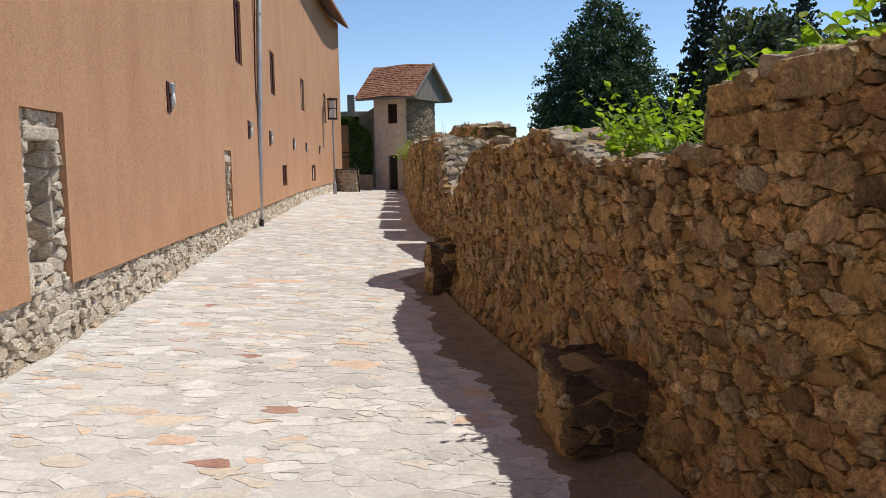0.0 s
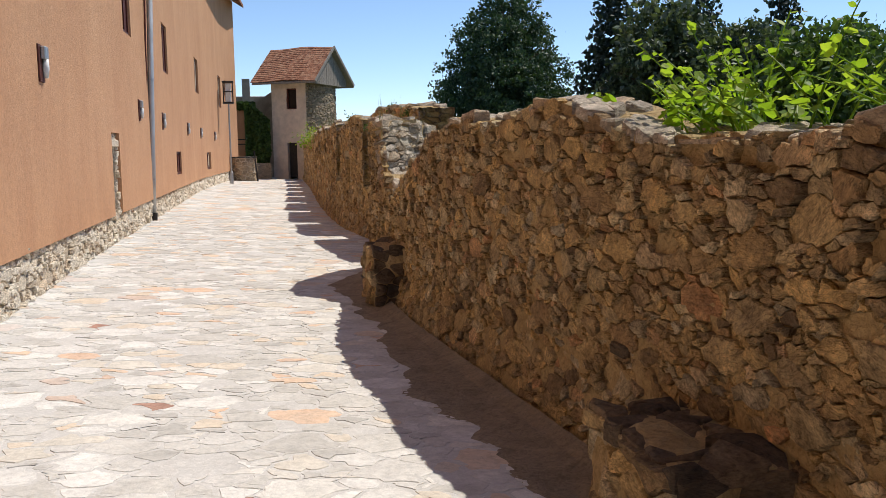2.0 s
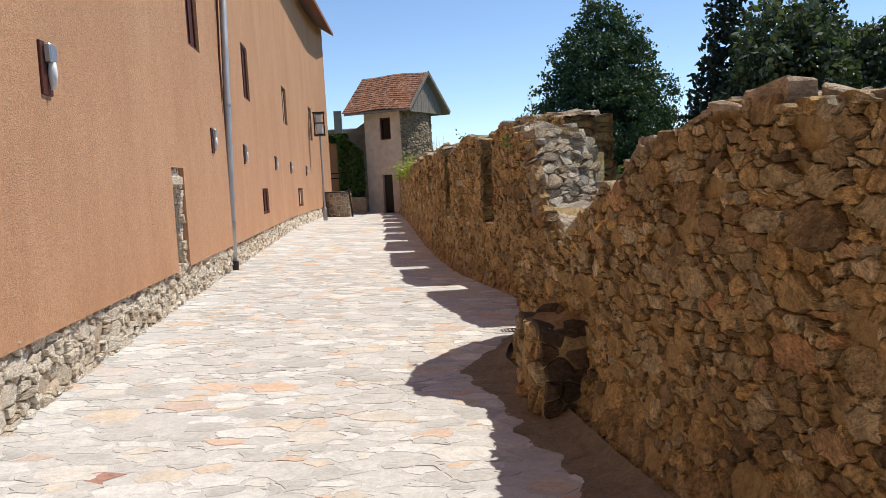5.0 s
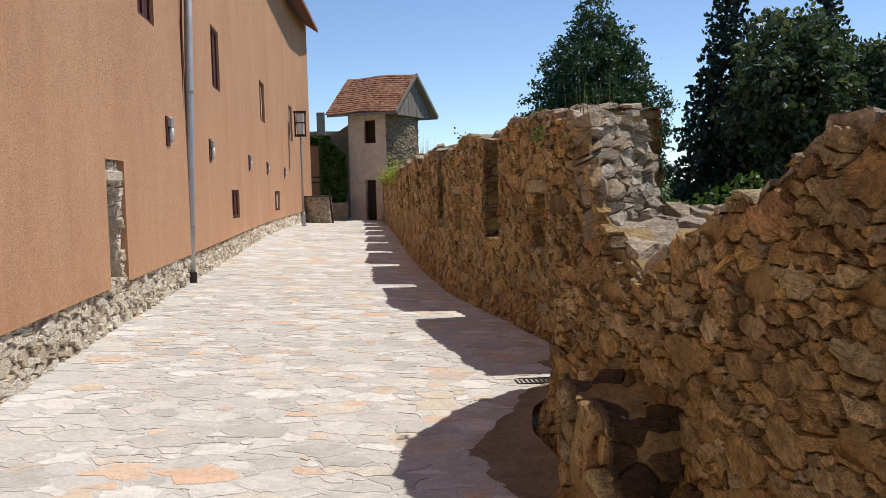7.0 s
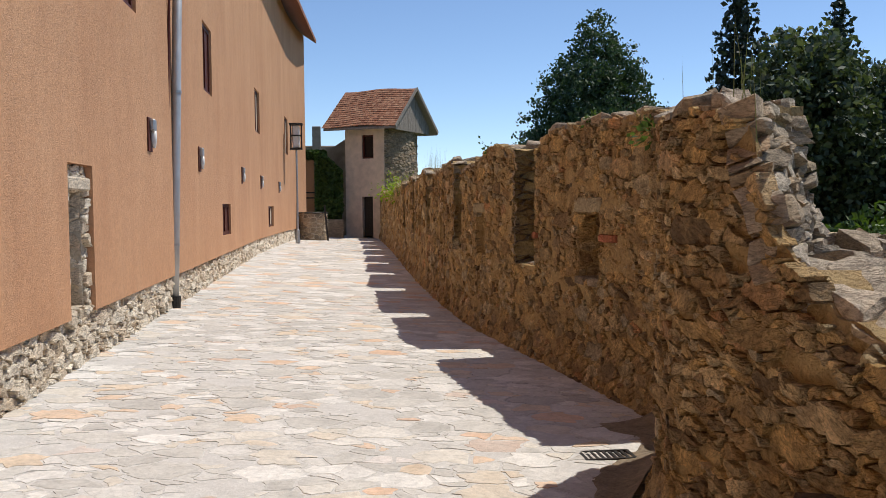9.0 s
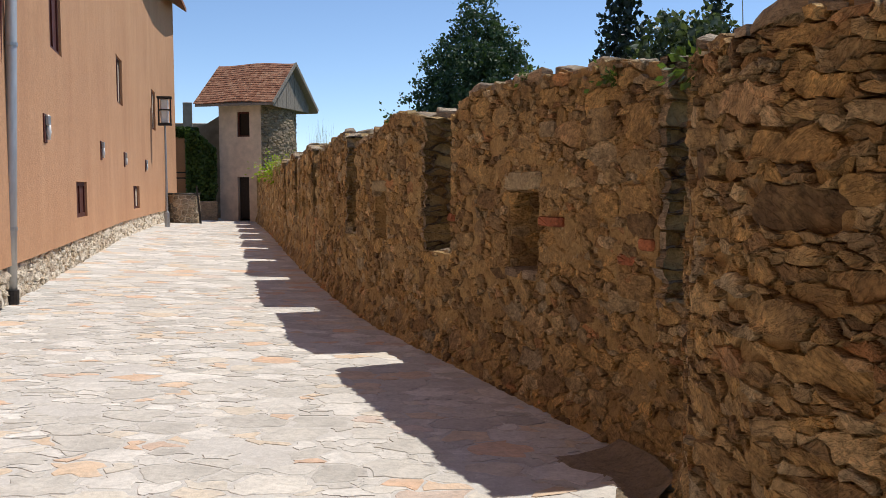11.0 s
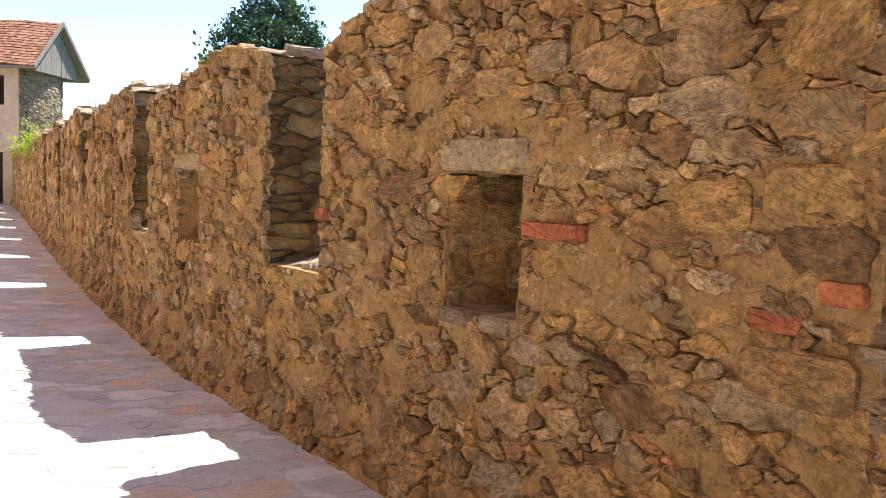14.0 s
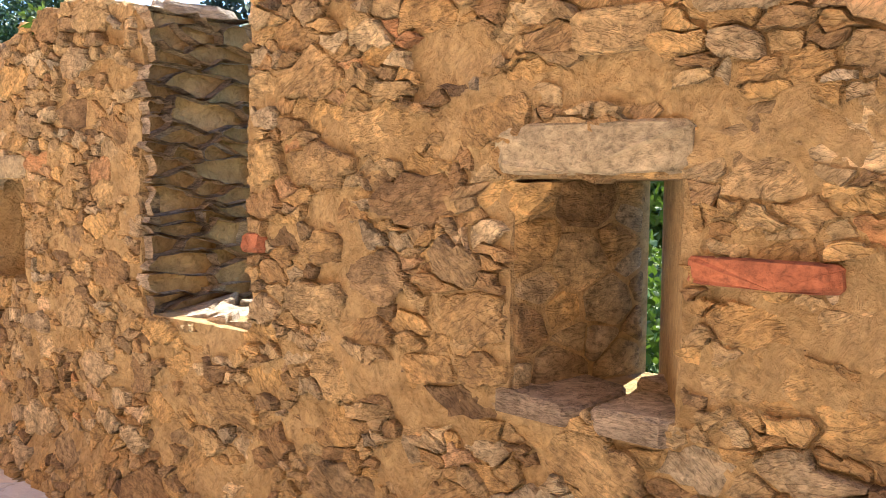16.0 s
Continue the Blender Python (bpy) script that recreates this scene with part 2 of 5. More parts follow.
def box(bm, lo, hi, bev=0.0, m=None):
    r = bmesh.ops.create_cube(bm, size=1)
    vs = r["verts"]
    for v in vs:
        v.co = Vector([lo[i] + (v.co[i] + 0.5) * (hi[i] - lo[i]) for i in range(3)])
    if bev:
        es = list({e for v in vs for e in v.link_edges})
        g = bmesh.ops.bevel(bm, geom=es, offset=bev, segments=1, affect="EDGES")
        vs = list({v for f in g["faces"] for v in f.verts} | {v for v in vs if v.is_valid})
    if m is not None:
        bmesh.ops.transform(bm, matrix=m, verts=vs)
    return bm


def tube(bm, pts, radii, n=8):
    """A tapered tube along points."""
    rings = []
    for i, p in enumerate(pts):
        p = Vector(p)
        d = (Vector(pts[min(i + 1, len(pts) - 1)]) - Vector(pts[max(i - 1, 0)])).normalized()
        u = d.orthogonal().normalized()
        w = d.cross(u)
        r = radii[i] if isinstance(radii, (list, tuple)) else radii
        rings.append([bm.verts.new(p + (u * math.cos(a) + w * math.sin(a)) * r) for a in [2 * math.pi * k / n for k in range(n)]])
    for a, b in zip(rings, rings[1:]):
        for k in range(n):
            bm.faces.new((a[k], a[(k + 1) % n], b[(k + 1) % n], b[k]))
    bm.faces.new(rings[0][::-1])
    bm.faces.new(rings[-1])
    return bm


def lerp_table(table):
    """Straight-line lookup between the table's rows."""
    xs, zs = [p[0] for p in table], [p[1] for p in table]

    def at(v):
        if v <= xs[0]:
            return zs[0]
        if v >= xs[-1]:
            return zs[-1]
        lo, hi = 0, len(xs) - 1
        while hi - lo > 1:
            m = (lo + hi) // 2
            if xs[m] <= v:
                lo = m
            else:
                hi = m
        return zs[lo] + (zs[hi] - zs[lo]) * (v - xs[lo]) / (xs[hi] - xs[lo])

    return at


def clip_poly(poly, a, b, c):
    out = []
    for i, p in enumerate(poly):
        q = poly[(i + 1) % len(poly)]
        dp, dq = a * p[0] + b * p[1] - c, a * q[0] + b * q[1] - c
        if dp <= 0:
            out.append(p)
        if (dp < 0 < dq) or (dq < 0 < dp):
            k = dp / (dp - dq)
            out.append((p[0] + k * (q[0] - p[0]), p[1] + k * (q[1] - p[1])))
    return out


def cells(x0, x1, y0, y1, sizes, aniso, rng):
    """Stone outlines that fill a rectangle: weighted cells of mixed sizes, wider than high by aniso."""
    W, H = x1 - x0, (y1 - y0) * aniso
    grid, big, sites = {}, max(r for r, _ in sizes) * 1.7, []
    for r, share in sizes:
        for _ in range(int(share * W * H / (r * r * 1.6)) + 2):
            x, y = rng.random() * W, rng.random() * H
            gi, gj = int(x / big), int(y / big)
            ok = True
            for a in (gi - 1, gi, gi + 1):
                for b in (gj - 1, gj, gj + 1):
                    for px, py, pr in grid.get((a, b), ()):
                        if (px - x) ** 2 + (py - y) ** 2 < (0.8 * (pr + r)) ** 2:
                            ok = False
                            break
                    if not ok:
                        break
                if not ok:
                    break
            if ok:
                grid.setdefault((gi, gj), []).append((x, y, r))
                sites.append((x, y, r))
    P, Rr = np.array([s[:2] for s in sites]), np.array([s[2] for s in sites])
    bins = {}
    for k, s in enumerate(sites):
        bins.setdefault((int(s[0] / big), int(s[1] / big)), []).append(k)
    out = []
    for i in range(len(P)):
        gi, gj = int(P[i, 0] / big), int(P[i, 1] / big)
        idx = np.array([k for a in range(gi - 2, gi + 3) for b in range(gj - 2, gj + 3) for k in bins.get((a, b), ())])
        d = ((P[idx] - P[i]) ** 2).sum(1) - Rr[idx] ** 2 * 0.6
        near = idx[np.argsort(d)[:20]]
        rr = Rr[i] * 3.2
        poly = [(P[i, 0] - rr, P[i, 1] - rr), (P[i, 0] + rr, P[i, 1] - rr), (P[i, 0] + rr, P[i, 1] + rr), (P[i, 0] - rr, P[i, 1] + rr)]
        for j in near:
            if j == i:
                continue
            dx, dy = P[j] - P[i]
            dd = dx * dx + dy * dy
            k = 0.5 + (Rr[i] ** 2 - Rr[j] ** 2) * 0.6 / (2 * dd)
            poly = clip_poly(poly, dx, dy, dx * (P[i, 0] + dx * k) + dy * (P[i, 1] + dy * k))
            if len(poly) < 3:
                break
        for a, b, c in ((-1, 0, 0), (1, 0, W), (0, -1, 0), (0, 1, H)):
            if len(poly) >= 3:
                poly = clip_poly(poly, a, b, c)
        if len(poly) >= 3:
            out.append([(x0 + p[0], y0 + p[1] / aniso) for p in poly])
    return out


def stone_shape(poly, fn, rng, joint=0.012, proud=(0.01, 0.04), back=0.05, flat=0.75, tilt=0.15, rough=0.08, warp=0.0, chip=0.0):
    """One broken stone with chipped edges on the surface fn(s, z) -> (place, normal)."""
    cx, cy = sum(p[0] for p in poly) / len(poly), sum(p[1] for p in poly) / len(poly)
    ring = []
    for i, p in enumerate(poly):
        q = poly[(i + 1) % len(poly)]
        if math.hypot(q[0] - p[0], q[1] - p[1]) < 0.01:
            continue
        for k in (0.06, 0.36, 0.68) if chip else (0.12, 0.86):
            a, b = p[0] + k * (q[0] - p[0]), p[1] + k * (q[1] - p[1])
            if warp:
                a, b = a + warp * noise.noise((a * 9, b * 9, 1.0)), b + warp * 0.7 * noise.noise((a * 9, b * 9, 8.0))
            if chip:
                a, b = a + chip * noise.noise((a * 31, b * 31, 2.0)), b + chip * noise.noise((a * 31, b * 31, 6.0))
            ring.append((a, b))
    if len(ring) < 5:
        return None
    size = math.sqrt(sum(math.hypot(p[0] - cx, p[1] - cy) ** 2 for p in ring) / len(ring))
    if size < joint * 2.2 or size < 0.012:
        return None
    h = rng.uniform(*proud)
    joint *= rng.uniform(0.4, 2.2)
    tx, tz = rng.uniform(-tilt, tilt), rng.uniform(-tilt, tilt)
    ox, oy = cx + rng.uniform(-0.3, 0.3) * size, cy + rng.uniform(-0.3, 0.3) * size
    verts, n = [], len(ring)
    wob = [1 + rng.uniform(-rough, rough * 0.4) for _ in ring]
    for shrink, depth in ((1.0, -back), (1.0, 0.55 * h), (flat, h)):
        for p, w in zip(ring, wob):
            dx, dy = p[0] - cx, p[1] - cy
            l = math.hypot(dx, dy) + 1e-6
            k = max(0.2, (l - joint) / l) * shrink * w
            s, z = cx + dx * k, cy + dy * k
            pos, nor = fn(s, z)
            d = depth + ((s - cx) * tx + (z - cy) * tz + rng.uniform(-0.18, 0.18) * h if depth > 0 else 0)
            verts.append(pos + nor * d)
    pos, nor = fn(ox, oy)
    verts.append(pos + nor * h * rng.uniform(0.95, 1.25))
    faces = []
    for lv in range(2):
        for k in range(n):
            a, b = lv * n + k, lv * n + (k + 1) % n
            faces.append((a, b, b + n, a + n))
    for k in range(n):
        faces.append((2 * n + k, 2 * n + (k + 1) % n, 3 * n))
    return verts, faces


def lay_stones(name, polys, fn, mat, parent, rng, single=None, limit=300, label="", skip=0.0, **shape):
    """Stones on a surface; those for which single(s, z) holds are objects of their own, the rest one mesh."""
    V, F, count = [], [], 0
    for poly in polys:
        st = stone_shape(poly, fn, rng, **shape)
        if not st or rng.random() < skip:
            continue
        c = (sum(p[0] for p in poly) / len(poly), sum(p[1] for p in poly) / len(poly))
        if single and count < limit and single(*c):
            put(name, st[0], st[1], mat, parent)
            count += 1
        else:
            o = len(V)
            V += st[0]
            F += [tuple(i + o for i in f) for f in st[1]]
    if V:
        put(name + "s", V, F, mat, parent, label, kind="stuff")


def smoothstep(a, b, v):
    """0 at a, 1 at b, either way round."""
    k = min(1.0, max(0.0, (v - a) / (b - a)))
    return k * k * (3 - 2 * k)


def ground_z(x, y):
    return -0.047 * max(-4, min(2.5, x)) + 0.07 * smoothstep(9, 17, y)


house_x = lerp_table([(-12, -2.70), (36, -2.70), (46, -2.32), (49.5, -2.05), (51, -1.78), (60, -1.6)])

# ---- ground ----
rng = random.Random(4)
V, F = [], []
gx = [-1500, -60, -12, -4, -3, -2.2, -1.4, -0.6, 0.2, 1.0, 1.8, 2.6, 4, 12, 60, 1500]
gy = [-1500, -60, -10] + [k * 2.0 for k in range(-4, 30)] + [62, 75, 120, 1500]
for y in gy:
    for x in gx:
        drop = -0.9 * smoothstep(2.3, 4, x) - 0.03 if x > 1.9 else -0.03
        V.append((x, y, ground_z(x, y) + drop - 0.02))
nx = len(gx)
for j in range(len(gy) - 1):
    for i in range(nx - 1):
        F.append((j * nx + i, j * nx + i + 1, (j + 1) * nx + i + 1, (j + 1) * nx + i))
tagged(put("ground", V, F, GRASS), label="rough grass ground beyond the walls", category="ground", kind="structure")

# mortar bed of the lane, and its flagstones
V, F = [], []
lx = [-2.9 + 0.3 * k for k in range(17)]
ly = [-8 + 0.5 * k for k in range(136)]
for y in ly:
    for x in lx:
        V.append((x, y, ground_z(x, y) + 0.0015 + 0.0015 * noise.noise((x * 2, y * 2, 0))))
for j in range(len(ly) - 1):
    for i in range(len(lx) - 1):
        a = j * len(lx) + i
        F.append((a, a + 1, a + len(lx) + 1, a + len(lx)))
pavement = tagged(put("pavement", V, F, GROUT), label="pale irregular flagstone lane with grey mortar joints", category="pavement", kind="structure")


def lane(s, z):
    return Vector((s, z, ground_z(s, z))), Vector((0, 0, 1))


flags = cells(-2.85, 1.95, 0.5, 24, [(0.23, 0.45), (0.16, 0.8), (0.10, 1.4), (0.06, 1.8)], 1.25, rng)
REDS = [(-0.66, 6.18, 0.19, 0.12), (-1.14, 7.85, 0.12, 0.07), (-0.95, 5.1, 0.1, 0.08), (-1.9, 10.4, 0.13, 0.1)]
flags = [p for p in flags if not any(math.hypot((sum(q[0] for q in p) / len(p) - a) / w, (sum(q[1] for q in p) / len(p) - b) / h) < 1.0 for a, b, w, h in REDS)]
red = [[(a + w * math.cos(k) * (1 + 0.15 * math.sin(3 * k + a)), b + h * math.sin(k) * (1 + 0.2 * math.cos(2 * k + b))) for k in (0.1, 0.9, 1.7, 2.6, 3.3, 4.2, 5.2)] for a, b, w, h in REDS]
lay_stones("flagstone", flags, lane, PAVER, pavement, rng, single=lambda s, z: 3.5 < z < 8.5 and -2.2 < s < 1.0, joint=0.011, proud=(0.0025, 0.006), back=0.02, flat=0.975, tilt=0.006, rough=0.04, warp=0.11, chip=0.02, skip=0.08)
lay_stones("red_flagstone", red, lane, REDFLAG, pavement, rng, joint=0.002, proud=(0.003, 0.005), back=0.02, flat=0.97, tilt=0.004, warp=0.16, rough=0.12, single=lambda s, z: True)
far_flags = cells(-2.85, 1.9, 24, 58, [(0.26, 0.8), (0.18, 1.2), (0.12, 1.2)], 1.0, rng)
lay_stones("flagstone", far_flags, lane, PAVER, pavement, rng, joint=0.012, proud=(0.0025, 0.007), back=0.02, flat=0.96, tilt=0.008, rough=0.04, warp=0.11, skip=0.08)

# ---- the old rampart wall along the lane ----
PLAN = [(2.6, -8), (2.0, 0), (1.52, 4.7), (1.41, 6.06), (1.05, 9.64), (0.9, 11.9), (0.82, 12.9), (0.92, 13.4), (1.2, 13.9), (1.5, 14.4), (1.76, 14.68), (1.82, 15.1), (1.61, 17.0), (1.42, 18.7),
        (1.23, 20.16), (1.15, 22.3), (1.15, 27), (1.3, 33), (1.5, 40), (1.72, 56)]
ARC = [0.0]
for (xa, ya), (xb, yb) in zip(PLAN, PLAN[1:]):
    ARC.append(ARC[-1] + math.hypot(xb - xa, yb - ya))
plan_x = lerp_table([(a, p[0]) for a, p in zip(ARC, PLAN)])
plan_y = lerp_table([(a, p[1]) for a, p in zip(ARC, PLAN)])
arc_at = lerp_table([(p[1], a) for a, p in zip(ARC, PLAN)])
THICK = 0.55
TOPS = [(-8, 2.1), (0, 2.1), (3.2, 2.05), (3.8, 2.02), (4.40, 1.96), (4.42, 1.69), (5.3, 1.64), (6.35, 1.65), (6.6, 1.72), (7.2, 1.86), (7.6, 1.87), (8.3, 1.79), (8.7, 1.81), (9.35, 1.84),
        (10.3, 1.66), (10.55, 1.54), (10.85, 1.47), (11.6, 1.16), (11.85, 1.22), (12.1, 1.38), (12.22, 1.52), (12.32, 1.76), (12.44, 1.9), (12.7, 1.95), (13.5, 1.93),
        (14.2, 1.95), (14.45, 1.88), (14.74, 1.74), (15.29, 2.18), (15.5, 2.21), (16.1, 2.25), (17.8, 2.28), (18.2, 2.2), (18.36, 2.08)]
GAP = (14.68, 15.31, 0.87)
SLOTS = [(18.38, 19.1), (21.7, 22.35), (25.6, 26.3), (29.5, 30.2), (33.4, 34.1), (37.3, 38.0), (41.2, 41.9), (45.1, 45.8), (49.0, 49.7)]
for k, (a, b) in enumerate(SLOTS):
    nxt = SLOTS[k + 1][0] if k + 1 < len(SLOTS) else 56
    TOPS += [(a + 0.3, 2.1), (b, 2.14), (b + 0.4, 2.24), (b + 1.0, 2.2), (nxt - 0.9, 2.1), (nxt - 0.06, 2.04)]
top_at = lerp_table(TOPS)
# firing slits: inner opening, outer slit, sill, lintel
EMBRASURES = [(16.72, 17.21, 17.08, 17.125, 0.88, 1.46), (20.18, 20.72, 20.58, 20.66, 0.94, 1.45), (23.7, 24.2, 24.08, 24.15, 0.92, 1.45), (27.6, 28.1, 27.98, 28.05, 0.92, 1.45)]


KINK = arc_at(15.31)
OPEN = [(GAP[0], GAP[1], GAP[2], 9.0)] + [(p, q, 0.91, 9.0) for p, q in SLOTS] + [(e[0], e[1], e[4], e[5]) for e in EMBRASURES]


def face(s, z, depth=0.0):
    a, b = s - 0.12, s + 0.12
    if s >= KINK - 1e-6:
        a = max(a, KINK)
    else:
        b = min(b, KINK)
    t = Vector((plan_x(b) - plan_x(a), plan_y(b) - plan_y(a), 0)).normalized()
    n = Vector((-t.y, t.x, 0))
    flare = 0.10 * max(0, 0.35 - z) / 0.35   # the foot spreads a little
    wave = 0.022 * noise.noise((s * 0.9, z * 1.3, 3))
    if depth > 0.1 and 13.2 < plan_y(s) < 14.9 and s < KINK:
        depth *= 0.5
    if depth > 0.1 and 12.05 < plan_y(s) < 13.0 and z > 1.3:   # the raw end above the notch runs aslant
        depth *= max(0.08, (plan_y(s) - 12.3) / 0.7)
    return Vector((plan_x(s), plan_y(s), z)) + n * (flare + wave - depth), n


def mortar_out(s, z):
    """How far the earth mortar stands out: smeared over the stones low down, washed out near the crest."""
    lump = 0.020 * noise.noise((s * 3.1, z * 4.0, 5)) + 0.014 * noise.noise((s * 9, z * 12, 2)) + 0.009 * noise.noise((s * 24, z * 30, 7)) + 0.005 * noise.noise((s * 55, z * 60, 9))
    under = crest(s) - z
    patch = 0.012 * noise.noise((s * 0.8, z * 1.1, 21))
    full = 0.006 if s > KINK else -0.008 + 0.010 * smoothstep(0.9, 0.3, z)
    return lump + patch + full - 0.018 * smoothstep(0.8, 0.1, under)


def strip(V, F, s0, s1, lo, hi, step=0.07, zs=26, skin=0.0, thick=None):
    """A solid stretch of wall core between two heights, 2 cm behind the stones."""
    br = sorted({s0, s1, *[arc_at(y) for y, _ in TOPS if s0 < arc_at(y) < s1], *[s0 + step * k for k in range(1, int((s1 - s0) / step) + 1) if s0 + step * k < s1]})
    o = len(V)
    for s in br:
        a, b = lo(s), hi(s)
        for k in range(zs):
            z = a + (b - a) * k / (zs - 1)
            V.append(face(s, z, skin - mortar_out(s, z))[0])
        for k in range(zs):
            V.append(face(s, b - (b - a) * k / (zs - 1), thick or THICK)[0])
    m = 2 * zs
    for i in range(len(br) - 1):
        for k in range(m):
            a, b = o + i * m + k, o + i * m + (k + 1) % m
            F.append((a, b, b + m, a + m))
    F.append(tuple(o + k for k in range(m)))
    F.append(tuple(o + (len(br) - 1) * m + k for k in range(m))[::-1])


foot = lambda s: ground_z(plan_x(s), plan_y(s)) - 0.12
crest = lambda s: top_at(plan_y(s)) - 0.02 + 0.035 * noise.noise((s * 2.3, 0, 5)) + 0.03 * noise.noise((s * 7, 0, 3))


def hole_at(s, z):
    y = plan_y(s)
    return any(a < y < b and lo < z < hi for a, b, lo, hi in OPEN)


def rampart(name, y0, y1, label, sizes, single, aniso=2.0):
    V, F = [], []
    fine = dict(step=0.028, zs=72) if y1 < 30 else dict(step=0.16, zs=14)
    s = arc_at(y0)
    for a, b, lo, hi in sorted(o for o in OPEN if y0 < o[0] < y1):
        sa, sb = arc_at(a), arc_at(min(b, y1))
        strip(V, F, s, sa, foot, crest, **fine)
        strip(V, F, sa, sb, foot, lambda q: lo, **fine)
        if hi < 3:
            strip(V, F, sa, sb, lambda q: hi, crest, **fine)
            c, d = [e[2:4] for e in EMBRASURES if e[0] == a][0]
            for p, q in ((sa, arc_at(c)), (sb, arc_at(d))):   # splayed cheeks
                tri = [face(p, lo, 0.012)[0], face(p, lo, THICK)[0], face(q, lo, THICK)[0]]
                o = len(V)
                V += [Vector((v.x, v.y, lo)) for v in tri] + [Vector((v.x, v.y, hi)) for v in tri]
                F += [(o, o + 1, o + 4, o + 3), (o + 1, o + 2, o + 5, o + 4), (o + 2, o, o + 3, o + 5)]
        s = sb
    if s < arc_at(y1) - 0.01:
        strip(V, F, s, arc_at(y1), foot, crest, **fine)
    wall = tagged(put(name, V, F, MORTAR), label=label, category="stone wall", kind="structure")
    s0, s1 = arc_at(y0), arc_at(y1)
    polys = cells(s0, s1, -0.2, 2.34, sizes, aniso, rng)
    keep = []
    for p in polys:
        cx, cz = sum(q[0] for q in p) / len(p), sum(q[1] for q in p) / len(p)
        t = top_at(plan_y(cx))
        if cz > t - 0.03 or hole_at(cx, cz):
            continue
        q2 = []
        for a, z in p:
            z = min(z, top_at(plan_y(a)) + 0.01, t + 0.05)
            for ea, eb, lo, hi in OPEN:
                ya = plan_y(a)
                if ea < ya < eb and lo < z < hi:
                    moves = [(ya - ea, (arc_at(ea), z)), (eb - ya, (arc_at(eb), z)), (z - lo, (a, lo)), (hi - z, (a, hi))]
                    a, z = min(moves)[1]
            q2.append((a, z))
        keep.append(q2)
    lay_stones("stone", keep, face, RUBBLE, wall, rng, single=single, joint=0.003, proud=(0.002, 0.034), back=0.06, flat=0.93, tilt=0.16, rough=0.08, warp=0.05, chip=0.024, skip=0.08)
    # slabs bedded along the top
    steep = lambda p: max(top_at(plan_y(q[0])) for q in p) - min(top_at(plan_y(q[0])) for q in p) > 0.12
    tops = cells(s0, s1, -0.01, THICK, [(0.17, 0.8), (0.10, 1.2), (0.06, 1.3)], 0.8, rng)
    level = lambda s: min([top_at(plan_y(s))] + [lo for a, b, lo, hi in OPEN if hi > 3 and a <= plan_y(s) <= b])
    keep = []
    for p in tops:
        if steep(p):
            continue
        cs = sum(q[0] for q in p) / len(p)
        lim = [(arc_at(a), arc_at(b)) for a, b, lo, hi in OPEN if hi > 3]
        inside = [l for l in lim if l[0] < cs < l[1]]
        if inside:
            p = [(min(max(q[0], inside[0][0]), inside[0][1]), q[1]) for q in p]
        else:
            for l in lim:
                p = [(l[0] if (l[0] < q[0] < l[1] and cs < l[0]) else (l[1] if (l[0] < q[0] < l[1]) else q[0]), q[1]) for q in p]
        keep.append((p, level(cs)))
    for sunk in (True, False):
        group = [p for p, z in keep if (z < 1.0) == sunk]
        zof = (lambda s: 0.925 if plan_y(s) > 16 else 0.885) if sunk else (lambda s: top_at(plan_y(s)))
        capfn = lambda s, d: (face(s, zof(s) - 0.02, d)[0], Vector((0, 0, 1)))
        lay_stones("cap_stone", [[(q[0], max(q[1], 0.03)) for q in p] for p in group] if sunk else group, capfn, CAPSTONE, wall, rng, joint=0.008, proud=(0.01, 0.03) if sunk else (-0.02, 0.055), back=0.03, flat=0.9, tilt=0.25, rough=0.2, warp=0.08, skip=0.1)
    return wall


NEAR = [(0.20, 0.28), (0.13, 0.6), (0.085, 1.2), (0.05, 1.6), (0.03, 1.2)]
wall_a = rampart("wall_east_1", -6, 11.3, "long ochre rubble stone rampart wall in shade", NEAR, lambda s, z: 4.6 < plan_y(s) < 7.6)
wall_b = rampart("wall_east_2", 11.3, 15.31, "broken ochre rubble rampart with low notch", NEAR, lambda s, z: True, 3.0)
wall_c = rampart("wall_east_3", 15.31, 24.9, "crenellated ochre rubble rampart with firing slits", NEAR, lambda s, z: plan_y(s) < 18.4)
wall_d = rampart("wall_east_4", 24.9, 56, "far crenellated rubble rampart beside the lane", [(0.19, 0.8), (0.13, 1.2), (0.09, 1.0)], None)


def end_face(y, lo, hi, parent, mat=SLATE, width=THICK):
    """The near end of a merlon: thin dark slabs."""
    s = arc_at(y)
    a = face(s, 1.0, -0.01)[0]
    n = face(s, 1.0)[1]
    fn = lambda d, z: (Vector((a.x, a.y, z)) - n * d, Vector((n.y, -n.x, 0)))
    polys = cells(0.0, width, lo, hi, [(0.24, 0.5), (0.15, 1.0), (0.08, 1.4)], 3.6, rng)
    lay_stones("slab", polys, fn, mat, parent, rng, joint=0.003, proud=(0.0, 0.05), back=0.06, flat=0.94, tilt=0.12, warp=0.05, chip=0.02, single=lambda s, z: True)


end_face(15.31, 0.75, 2.18, wall_c)
